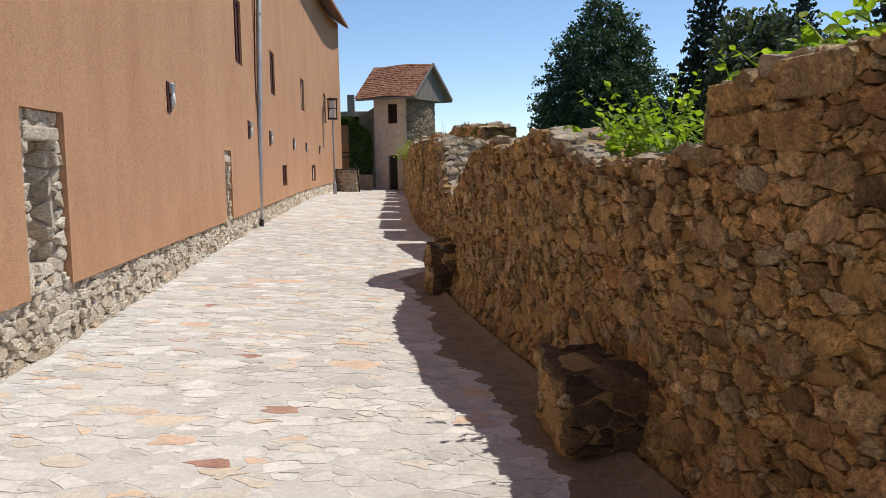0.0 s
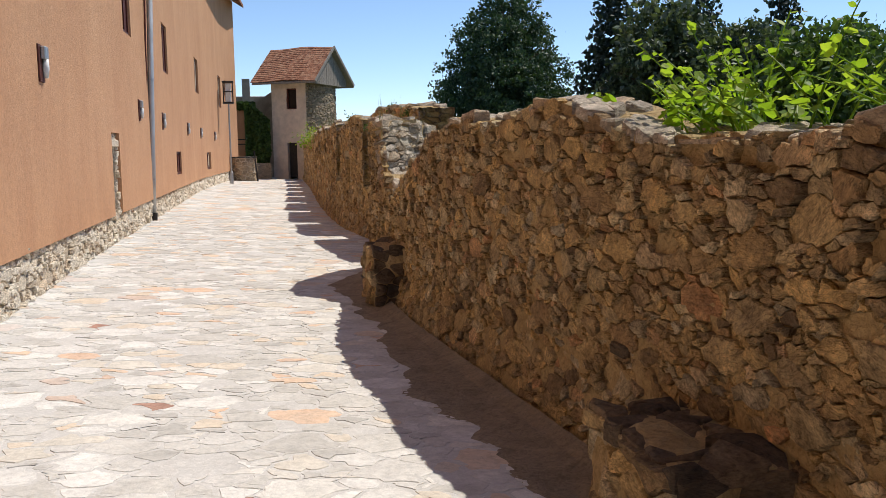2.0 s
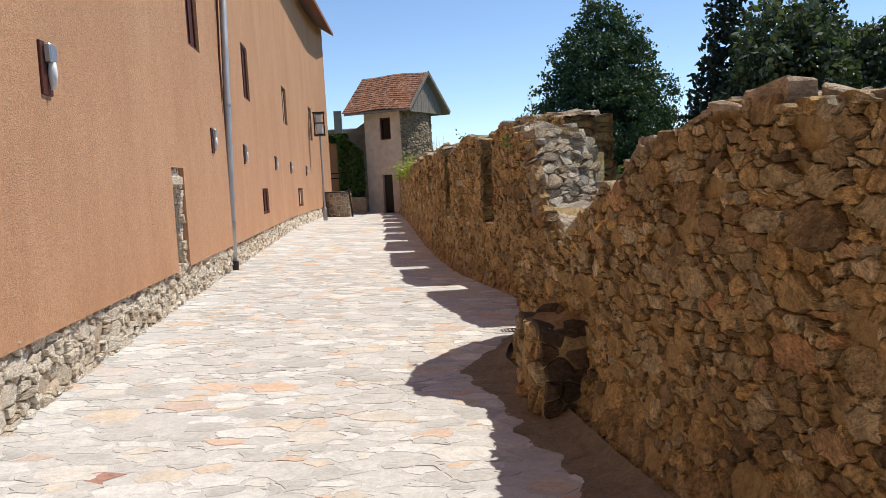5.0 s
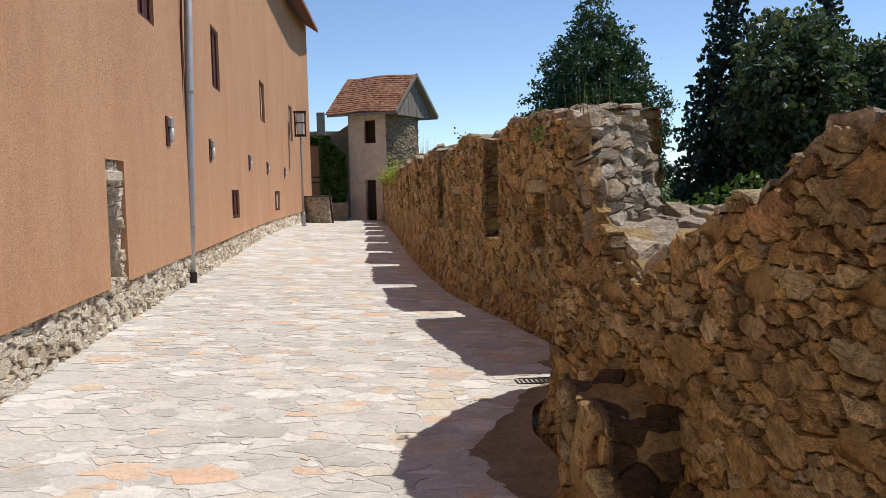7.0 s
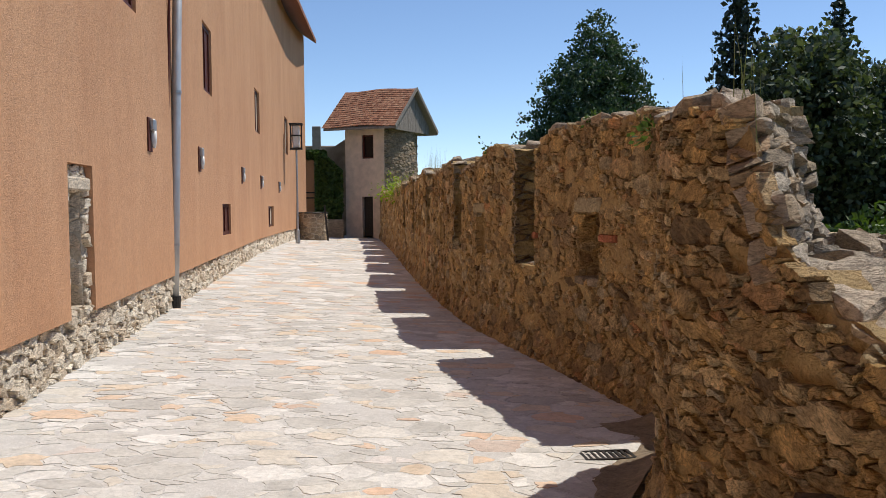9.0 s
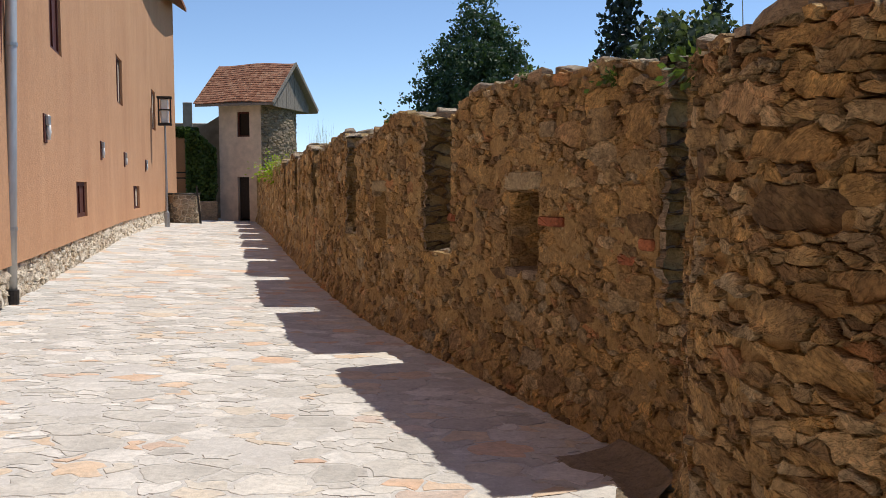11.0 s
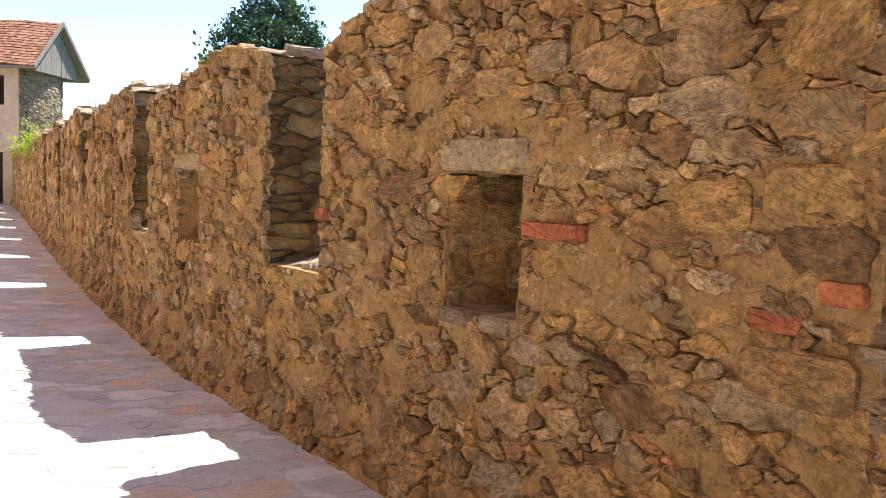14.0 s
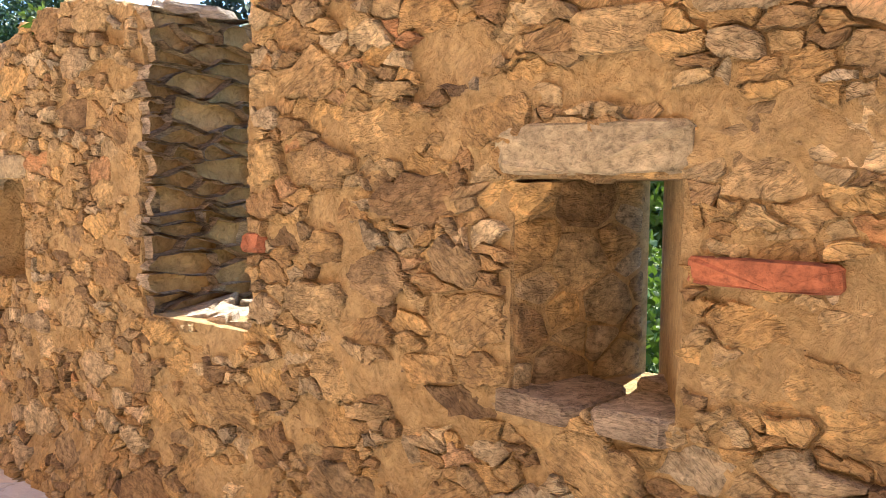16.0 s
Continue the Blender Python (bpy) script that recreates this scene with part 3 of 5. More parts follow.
# raw broken end that climbs out of the notch
raw = lambda d, u: (Vector((0.87 + 0.72 * d + 0.03 * noise.noise((d * 6, u * 6, 1)), 12.06 + 0.3 * u + d + 0.05 * noise.noise((d * 5, u * 7, 4)), 1.30 + 0.62 * u)), Vector((0.66, -0.68, 0.32)))
for mat_, share_ in ((CAPSTONE, 0), (SLATE, 1)):
    polys = [p for k, p in enumerate(cells(0.05, 0.85, 0, 1.0, [(0.12, 0.8), (0.08, 1.3), (0.05, 1.5)], 1.5, random.Random(77))) if (k % 4 == 0) == bool(share_)]
    lay_stones("raw_stone", polys, raw, mat_, wall_b, rng, joint=0.003, proud=(0.0, 0.05), back=0.12, flat=0.88, tilt=0.18, rough=0.15, warp=0.06, single=lambda s, z: True)
rear = lambda s, z: (face(s, z, THICK)[0], -face(s, z)[1])
lay_stones("stone", cells(arc_at(12.9), arc_at(14.6), 1.2, 1.9, [(0.14, 0.8), (0.09, 1.2), (0.06, 1.2)], 1.8, rng), rear, CAPSTONE, wall_b, rng, joint=0.003, proud=(0.005, 0.06), back=0.05, flat=0.88, tilt=0.2, warp=0.05)
# the thicker lower wall leaves a sunlit rubble ledge behind the notch
V, F = [], []
ledge_top = lerp_table([(10.2, 1.36), (10.8, 1.32), (11.4, 1.14), (11.7, 1.14), (12.1, 1.30), (13.2, 1.38)])
strip(V, F, arc_at(10.2), arc_at(13.2), foot, lambda s: ledge_top(plan_y(s)) - 0.03, zs=6, skin=0.05, thick=0.98)
put("ledge", V, F, MORTAR, wall_b, "thick lower wall with rubble ledge")
ledgefn = lambda s, d: (Vector((plan_x(s) + d, plan_y(s), ledge_top(plan_y(s)) - 0.02 + 0.05 * noise.noise((s * 3, d * 3, 6)))), Vector((0, 0, 1)))
lay_stones("ledge_stone", cells(arc_at(10.2), arc_at(13.2), 0.02, 0.98, [(0.16, 1), (0.10, 1.3), (0.06, 1.3)], 1.0, rng), ledgefn, CAPSTONE, wall_b, rng, joint=0.004, proud=(0.01, 0.07), back=0.06, flat=0.9, tilt=0.25, rough=0.14, warp=0.06, single=lambda s, z: True)
for k, (a, b) in enumerate(SLOTS[:5]):
    end_face(b + 0.0, 0.9, 2.14, wall_c if k < 2 else wall_d)

# firing slit beside the lane: cheek stones, long lintel, sill slabs, one red brick
a, b, c, d, lo, hi = EMBRASURES[0]
p0, p1 = face(arc_at(b), 1.0, 0.0)[0], face(arc_at(d), 1.0, THICK)[0]
way = Vector((p1.x - p0.x, p1.y - p0.y, 0))
cheek_n = Vector((way.y, -way.x, 0)).normalized()
cheek = lambda u, z: (Vector((p0.x, p0.y, z)) + way.normalized() * u, cheek_n)
lay_stones("cheek_stone", cells(0.0, way.length - 0.02, lo, hi, [(0.12, 1), (0.08, 1.2), (0.05, 1)], 1.4, rng), cheek, RUBBLE, wall_c, rng, joint=0.006, proud=(0.004, 0.02), back=0.03, tilt=0.08, single=lambda s, z: True)
sillfn = lambda u, v: (Vector((face(arc_at(a + (b - a) * u), lo, v)[0].x, face(arc_at(a + (b - a) * u), lo, v)[0].y, lo)), Vector((0, 0, 1)))
for poly in ([(0.0, -0.03), (0.5, -0.05), (0.52, 0.25), (0.02, 0.27)], [(0.53, -0.05), (1.15, -0.02), (1.0, 0.3), (0.54, 0.26)], [(0.1, 0.28), (0.6, 0.27), (0.5, 0.5), (0.15, 0.5)]):
    st = stone_shape(poly, sillfn, rng, joint=0.004, proud=(0.02, 0.035), back=0.04, flat=0.93, tilt=0.03)
    put("sill_slab", st[0], st[1], SLATE, wall_c, "grey-brown sill slab")


def set_block(name, y0, y1, z0, z1, mat, parent, label, proud=0.05):
    """A squared block set in the wall face."""
    s0, s1 = arc_at(y0), arc_at(y1)
    e = 0.18 * (z1 - z0)
    poly = [(s0, z0 + e), (s0 + e, z0), (s1 - e, z0), (s1, z0 + e), (s1, z1 - e), (s1 - e, z1), (s0 + e, z1), (s0, z1 - e)]
    st = stone_shape(poly, face, rng, joint=0.0, proud=(proud, proud), back=0.12, flat=0.88, tilt=0.03, rough=0.02)
    return put(name, st[0], st[1], mat, parent, label)


LINTEL = stone_mat("pale grey lintel stone", [(0.0, (0.40, 0.32, 0.19)), (1.0, (0.46, 0.38, 0.24))], grain=(0.6, 1.2), bumpd=0.03, stretch=(1, 1, 1.3))
set_block("lintel", 16.70, 17.26, 1.468, 1.60, LINTEL, wall_c, "pale grey long lintel stone", 0.036)
set_block("brick", 16.36, 16.70, 1.225, 1.29, BRICK, wall_c, "red brick", 0.045)
for y0, y1, z0, z1 in ((3.86, 4.38, 1.85, 1.965), (3.3, 3.82, 1.86, 2.02), (3.98, 4.4, 1.69, 1.82), (3.5, 3.93, 1.66, 1.82)):
    set_block("block", y0, y1, z0, z1, RUBBLE, wall_a, "brown squared block", 0.035)
for y0, y1, z0, z1 in ((15.36, 15.62, 1.74, 1.96), (15.36, 15.66, 1.32, 1.5), (15.7, 16.02, 1.3, 1.46), (15.36, 15.72, 0.84, 1.0), (15.76, 16.06, 1.76, 1.97),
                       (16.5, 16.72, 1.82, 1.93), (16.78, 17.04, 1.76, 1.87), (15.38, 15.6, 1.54, 1.7)):
    set_block("block", y0, y1, z0, z1, RUBBLE, wall_c, "ochre squared block", 0.03)
set_block("block", 6.37, 6.55, 0.52, 0.59, DARKROCK, wall_a, "small dark slab", 0.035)
for y0, y1, z0, z1 in ((15.52, 15.70, 1.035, 1.10), (15.34, 15.48, 1.13, 1.2)):
    set_block("brick", y0, y1, z0, z1, BRICK, wall_c, "red brick", 0.03)
grate = tagged(new("drain_grate"), label="dark iron drain grate set in the paving", category="drain grate")
grate.location = (1.05, 14.62, ground_z(1.05, 14.62) + 0.012)
bm = bmesh.new()
for lo, hi in (((-0.16, -0.10), (0.16, -0.08)), ((-0.16, 0.08), (0.16, 0.10)), ((-0.16, -0.08), (-0.14, 0.08)), ((0.14, -0.08), (0.16, 0.08))):
    box(bm, (lo[0], lo[1], -0.03), (hi[0], hi[1], 0.0))
part("frame", bm, IRON, grate)
for k in range(7):
    bm = bmesh.new()
    box(bm, (-0.125 + k * 0.038, -0.08, -0.02), (-0.107 + k * 0.038, 0.08, -0.002))
    part("bar", bm, IRON, grate)
set_block("lintel", 20.12, 20.8, 1.455, 1.57, LINTEL, wall_c, "pale lintel stone", 0.034)
set_block("brick", 18.28, 18.38, 1.2, 1.27, BRICK, wall_c, "red brick", 0.045)


def boulder(name, lo, hi, mat, label, seed, parent=None):
    bm = bmesh.new()
    bmesh.ops.create_icosphere(bm, subdivisions=4, radius=1.0)
    c = [(lo[i] + hi[i]) / 2 for i in range(3)]
    h = [(hi[i] - lo[i]) / 2 for i in range(3)]
    for v in bm.verts:
        p = v.co.copy()
        m = max(abs(p.x), abs(p.y), abs(p.z))
        p = p.lerp(p / m, 0.62)
        k = 1 + 0.16 * noise.noise(p * 1.7 + Vector((seed, 0, 0))) + 0.07 * noise.noise(p * 5 + Vector((seed, 3, 0)))
        v.co = Vector([c[i] + p[i] * k * h[i] for i in range(3)])
    ob = part(name, bm, mat, None, smooth=False)
    return tagged(ob, label=label, category="rock")


def masonry_stub(lo, hi, label, seed):
    """A short broken cross wall that sticks out of the rampart's foot."""
    stub = boulder("masonry_stub", lo, hi, MORTAR, label, seed)
    near = lambda u, z: (Vector((lo[0] + u, lo[1] + 0.02 + 0.04 * noise.noise((u * 5, z * 5, seed)), z)), Vector((0, -1, 0)))
    side = lambda u, z: (Vector((lo[0] + 0.02 + 0.05 * noise.noise((u * 4, z * 4, seed + 2)), hi[1] - u, z)), Vector((-1, 0, 0)))
    over = lambda u, v: (Vector((lo[0] + u, lo[1] + v, hi[2] - 0.04 + 0.06 * noise.noise((u * 4, v * 4, seed)))), Vector((0, 0, 1)))
    w, d, h = hi[0] - lo[0], hi[1] - lo[1], hi[2]
    look_ = dict(joint=0.003, proud=(0.005, 0.05), flat=0.86, tilt=0.25, rough=0.12, warp=0.05, single=lambda s, z: True)
    # near side and top take darker stones than the lane side
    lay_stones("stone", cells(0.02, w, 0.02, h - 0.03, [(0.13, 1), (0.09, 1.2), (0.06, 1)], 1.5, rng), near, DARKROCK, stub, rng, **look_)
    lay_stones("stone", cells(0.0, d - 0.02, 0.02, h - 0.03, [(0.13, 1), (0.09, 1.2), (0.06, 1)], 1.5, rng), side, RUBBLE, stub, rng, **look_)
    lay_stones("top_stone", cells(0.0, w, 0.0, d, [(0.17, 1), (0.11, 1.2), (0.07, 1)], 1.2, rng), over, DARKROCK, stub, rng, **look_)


masonry_stub((0.98, 5.05, -0.15), (1.6, 5.95, 0.45), "low broken masonry stub with dark top and near side", 2)
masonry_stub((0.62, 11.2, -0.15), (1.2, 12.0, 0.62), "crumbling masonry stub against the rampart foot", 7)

# trodden earth along the foot of the rampart
V, F = [], []
# past y 12.4 the earth also stands in for deep shade on the paving
rows_ = [(arc_at(0) + 0.1 * k) for k in range(int((arc_at(15.6) - arc_at(0)) / 0.1))]
for s in rows_:
    y = plan_y(s)
    w = 0.42 + 0.22 * noise.noise((s * 0.9, 0, 4)) + 0.12 * noise.noise((s * 4, 0, 9)) - 0.16 * smoothstep(8, 12.4, y)
    for k, up in ((-0.05, 0.09), (0.12, 0.045), (0.55, 0.016), (0.85, 0.010), (1.0, 0.0)):
        p = face(s, 0.0, -0.1 - w * k if k > 0 else -0.05)[0]
        V.append((p.x, p.y, ground_z(p.x, p.y) + up + 0.008 * noise.noise((s * 7, k * 5, 2))))
for j in range(len(rows_) - 1):
    for k in range(4):
        a = j * 5 + k
        F.append((a, a + 1, a + 6, a + 5))
tagged(put("earth_strip", V, F, EARTH), label="trodden brown earth along the rampart foot", category="earth", kind="structure")

# ---- the terracotta house ----
house = tagged(new("house"), label="long terracotta rendered house with pale stone plinth", category="house")
EAVE = 9.2
PL0 = 0.66
# openings: y0, y1, z0, z1, depth
NICHES = [(7.42, 8.42, PL0 - 0.02, 2.13), (16.95, 17.72, PL0 - 0.02, 1.92)]
WINDOWS = [(27.3, 28.7, 1.0, 1.62), (38.5, 40.1, 0.92, 1.58), (18.8, 19.75, 3.68, 5.0), (25.0, 26.1, 3.52, 4.68), (35.2, 36.6, 3.68, 4.88), (44.6, 46.0, 3.6, 5.0), (47.4, 48.2, 4.2, 5.0), (10.3, 11.1, 3.72, 5.0)]
HOLES = NICHES + WINDOWS


def holed_wall(y0, y1, z0, z1, holes, front, depth, parent, name, mat):
    """A wall sheet with openings that go through it; front(y) gives its face."""
    ys = sorted({y0, y1, 36, 51, *[h[0] for h in holes], *[h[1] for h in holes], 46, 49.5})
    ys = [y for y in ys if y0 <= y <= y1]
    zs = sorted({z0, z1, *[h[2] for h in holes], *[h[3] for h in holes]})
    V, F, idx = [], [], {}

    def vert(i, j, b):
        key = (i, j, b)
        if key not in idx:
            idx[key] = len(V)
            V.append((front(ys[i]) - (depth if b else 0), ys[i], zs[j]))
        return idx[key]

    solid = lambda i, j: 0 <= i < len(ys) - 1 and 0 <= j < len(zs) - 1 and not any(h[0] <= (ys[i] + ys[i + 1]) / 2 <= h[1] and h[2] <= (zs[j] + zs[j + 1]) / 2 <= h[3] for h in holes)
    for i in range(len(ys) - 1):
        for j in range(len(zs) - 1):
            if not solid(i, j):
                continue
            a, b, c, d = (i, j), (i + 1, j), (i + 1, j + 1), (i, j + 1)
            F.append(tuple(vert(*p, 0) for p in (a, b, c, d)))
            F.append(tuple(vert(*p, 1) for p in (d, c, b, a)))
            for (di, dj), (p, q) in (((-1, 0), (d, a)), ((1, 0), (b, c)), ((0, -1), (a, b)), ((0, 1), (c, d))):
                if not solid(i + di, j + dj):
                    F.append((vert(*p, 0), vert(*p, 1), vert(*q, 1), vert(*q, 0)))
    return put(name, V, F, mat, parent)


wall = holed_wall(-10, 51, PL0, EAVE, HOLES, lambda y: house_x(y) + 0.0, 0.09, house, "wall", PLASTER)
# masonry core behind the render, with the niches
NICHE_CORE = [(7.64, 8.2, 0.86, 1.88), (17.1, 17.57, 0.70, 1.70)]
core = holed_wall(-10, 51, -0.2, EAVE, NICHE_CORE, lambda y: house_x(y) - 0.075, 0.55, house, "masonry", PALEMORTAR)
plinth_fn = lambda s, z: (Vector((house_x(s) - 0.07 + 0.03 * max(0, 0.5 - z), s, z)), Vector((1, 0, 0)))
polys = cells(-2, 34, 0.05, PL0 + 0.03, [(0.20, 0.5), (0.12, 1.1), (0.075, 1.3), (0.045, 1.1)], 2.3, rng)
plinth = tagged(new("plinth"), label="pale rubble stone plinth")
plinth.parent = house
lay_stones("stone", polys, plinth_fn, LIMEROCK, plinth, rng, single=lambda s, z: 5.5 < s < 11, joint=0.005, proud=(0.005, 0.05), back=0.03, flat=0.9, tilt=0.2, warp=0.05, chip=0.018)
polys = cells(34, 51, 0.05, PL0 + 0.03, [(0.18, 1), (0.11, 1.2)], 2.2, rng)
lay_stones("stone", polys, plinth_fn, LIMEROCK, plinth, rng, joint=0.006, proud=(0.01, 0.05), back=0.03, tilt=0.2)
for (y0, y1, z0, z1), (a, b, lo, hi) in zip(NICHES, NICHE_CORE):
    polys = [p for p in cells(y0, y1, z0, z1, [(0.16, 0.8), (0.10, 1.2), (0.06, 1.2)], 2.2, rng)]
    out = []
    for p in polys:
        cx, cz = sum(q[0] for q in p) / len(p), sum(q[1] for q in p) / len(p)
        if a < cx < b and lo < cz < hi:
            continue
        out.append([(min(q[0], a) if cx < a else (max(q[0], b) if cx > b else q[0]), q[1]) for q in p])
    lay_stones("niche_stone", out, plinth_fn, LIMEROCK, plinth, rng, joint=0.005, proud=(0.005, 0.05), back=0.03, flat=0.9, tilt=0.2, warp=0.03, chip=0.015, single=lambda s, z: True)
    backfn = lambda s, z: (Vector((house_x(s) - 0.42, s, z)), Vector((1, 0, 0)))
    lay_stones("niche_stone", cells(a, b, lo, hi, [(0.2, 1), (0.12, 1.2), (0.07, 1.2)], 2.6, rng), backfn, LIMEROCK, plinth, rng, joint=0.005, proud=(0.0, 0.07), back=0.2, flat=0.92, tilt=0.2, chip=0.015, single=lambda s, z: True)
    sidefn = lambda u, z: (Vector((house_x(b) - 0.07 - u, b, z)), Vector((0, -1, 0)))
    lay_stones("niche_stone", cells(0, 0.36, lo, hi, [(0.12, 1), (0.08, 1.2)], 1.5, rng), sidefn, LIMEROCK, plinth, rng, joint=0.006, proud=(0.0, 0.03), back=0.02, tilt=0.15, single=lambda s, z: True)
    bm = bmesh.new()
    box(bm, (house_x(a) - 0.10, a - 0.12, hi), (house_x(a) - 0.005, b + 0.10, hi + 0.11), 0.012)
    part("niche_lintel", bm, LIMEROCK, plinth, "pale stone lintel")

for y0, y1, z0, z1 in WINDOWS:
    ym = (y0 + y1) / 2
    win = tagged(new("window"), label="small recessed window with dark red frame")
    win.parent = house
    X = house_x(ym) - 0.068
    bm = bmesh.new()
    for lo, hi in (((y0, z0), (y0 + 0.07, z1)), ((y1 - 0.07, z0), (y1, z1)), ((y0 + 0.07, z0), (y1 - 0.07, z0 + 0.07)), ((y0 + 0.07, z1 - 0.07), (y1 - 0.07, z1)), ((ym - 0.025, z0 + 0.07), (ym + 0.025, z1 - 0.07))):
        box(bm, (X - 0.004, lo[0], lo[1]), (X + 0.03, hi[0], hi[1]))
    part("frame", bm, SHUTTER, win)
    bm = bmesh.new()
    box(bm, (X - 0.004, y0 + 0.01, z0 + 0.01), (X + 0.006, y1 - 0.01, z1 - 0.01))
    part("pane", bm, SHUTTER, win)

# far end wall, back and roof of the house
bm = bmesh.new()
box(bm, (-12, 50.99, -0.2), (-2.55, 51.05, EAVE))
part("end_wall", bm, PLASTER, house)
bm = bmesh.new()
for ya, yb in ((-10.4, 36), (36, 51.5)):
    xa, xb = house_x(ya), house_x(min(yb, 51))
    vs = [bm.verts.new(p) for p in ((xa + 0.55, ya, EAVE - 0.1), (xb + 0.55, yb, EAVE - 0.1), (-7, yb, EAVE + 3.6), (-7, ya, EAVE + 3.6), (-12.5, yb, EAVE - 0.1), (-12.5, ya, EAVE - 0.1))]
    lo_ = [bm.verts.new(v.co - Vector((0, 0, 0.16))) for v in vs]
    for q in ((0, 1, 2, 3), (3, 2, 4, 5)):
        bm.faces.new([vs[k] for k in q])
        bm.faces.new([lo_[k] for k in q[::-1]])
    for i, j in ((0, 1), (4, 5)):
        bm.faces.new((vs[i], lo_[i], lo_[j], vs[j]))
    for i, j in ((1, 2), (2, 4), (0, 3), (3, 5)):
        bm.faces.new((vs[i], vs[j], lo_[j], lo_[i]))
part("roof", bm, TILE, house, "clay tiled roof with dark eaves")
bm = bmesh.new()
box(bm, (-12.1, -10, -0.2), (-12, 51, EAVE))
box(bm, (-12, -10.1, -0.2), (-2.75, -10, EAVE))
part("back_wall", bm, PLASTER, house)

# downpipe
def downpipe(y):
    x = house_x(y) + 0.10
    z0 = ground_z(x, y)
    pipe = tagged(new("drainpipe"), label="zinc drainpipe with dark cast foot on the house wall", category="drainpipe")
    pipe.location = (x - 0.13, y, z0)
    pipe.rotation_euler = (0, radians(1.8), 0)
    bm = bmesh.new()
    tube(bm, [(0, 0, 0.16), (0, 0, 0.85), (0, 0, EAVE - z0)], 0.062, 14)
    part("pipe", bm, ZINC, pipe, smooth=True)
    bm = bmesh.new()
    tube(bm, [(0, 0, -0.02), (0, 0, 0.17)], 0.085, 14)
    part("foot", bm, IRON, pipe, "dark cast iron foot")
    for z in (0.86, 2.9, 4.9, 6.9):
        bm = bmesh.new()
        tube(bm, [(0, 0, z - 0.02), (0, 0, z + 0.02)], 0.07, 14)
        box(bm, (-0.12, -0.012, z - 0.012), (-0.05, 0.012, z + 0.012))
        part("bracket", bm, LAMPGREY, pipe)
    bm = bmesh.new()
    tube(bm, [(-0.07, -0.2, 0.72), (-0.07, -0.2, EAVE - z0 - 0.2)], 0.018, 8)
    part("cable", bm, RUSTRED, pipe, "thin dark red conduit")


downpipe(21.9)


def wall_light(y, z):
    x = house_x(y)
    lamp = tagged(new("wall_light"), label="small grey wall light with frosted glass", category="wall light", group="wall lights on the house")
    lamp.location = (x, y, z)
    lamp.scale = (1.0, 0.85, 0.9)
    bm = bmesh.new()
    box(bm, (-0.004, -0.13, -0.22), (0.02, 0.13, 0.22), 0.006)
    part("back_plate", bm, SHUTTER, lamp, "dark red back plate")
    bm = bmesh.new()
    box(bm, (0.018, -0.06, 0.05), (0.075, 0.11, 0.2), 0.012)
    part("hood", bm, LAMPGREY, lamp, "pale grey metal hood")
    bm = bmesh.new()
    tube(bm, [(0.05, 0.04, -0.17), (0.05, 0.04, -0.06), (0.05, 0.04, 0.05)], [0.02, 0.035, 0.03], 12)
    part("glass", bm, FROST, lamp, "frosted glass", smooth=True)


for y, z in ((12.6, 2.56), (20.3, 2.4), (24.3, 2.32), (31.2, 2.3), (36.6, 2.28), (42.0, 2.25)):
    wall_light(y, z)

# ---- end of the lane: tower, planter, lamp, gate, low buildings ----
TH = radians(29)
TW = Matrix.Translation((1.86, 53.0, 0.12)) @ Matrix.Rotation(-TH, 4, "Z") @ Matrix.Diagonal((-1, 1, 1, 1))
# local frame: u along the front to the left, v into the depth, w up
tower = tagged(new("tower"), label="old stone gate tower with whitewashed front and tiled roof", category="tower")


def local(bm, m):
    bmesh.ops.transform(bm, matrix=m, verts=bm.verts[:])
    return bm


FW, TH_ = 2.08, 5.25
bm = bmesh.new()
door_, win_ = (0.62, 1.2, 0.0, 1.9), (0.56, 1.18, 3.72, 4.85)
us, ws = [0, 0.56, 0.62, 1.18, 1.2, FW], [-0.3, 1.9, 3.72, 4.85, TH_]
for i in range(len(us) - 1):
    for j in range(len(ws) - 1):
        um, wm = (us[i] + us[i + 1]) / 2, (ws[j] + ws[j + 1]) / 2
        if (door_[0] < um < door_[1] and wm < 1.9) or (win_[0] < um < win_[1] and win_[2] < wm < win_[3]):
            continue
        box(bm, (us[i], 0, ws[j]), (us[i + 1], 0.3, ws[j + 1]))
bmesh.ops.remove_doubles(bm, verts=bm.verts[:], dist=0.0005)
part("front_wall", local(bm, TW), WHITEWASH, tower, "stained whitewashed front")
bm = bmesh.new()
foot_ = [(0, 0.02), (-0.22, 0.5), (-0.5, 1.3), (-0.55, 2.2), (-0.3, 3.2), (0.2, 4.0), (1.0, 4.3), (FW, 4.3), (FW, 0.302), (0.0, 0.302)]
outer = [(0.0, 0.3)] + foot_[1:8] + [(FW, 0.3)]
lo_ = [bm.verts.new((u, v, -0.3)) for u, v in outer]
hi_ = [bm.verts.new((u, v, TH_)) for u, v in outer]
for k in range(len(outer) - 1):
    bm.faces.new((lo_[k], lo_[k + 1], hi_[k + 1], hi_[k]))
bm.faces.new(hi_)
part("round_wall", local(bm, TW), TOWERSTONE, tower, "grey-brown rubble round wall")
curve_len = [0.0]
for (a0, a1), (b0, b1) in zip(foot_[:7], foot_[1:8]):
    curve_len.append(curve_len[-1] + math.hypot(b0 - a0, b1 - a1))


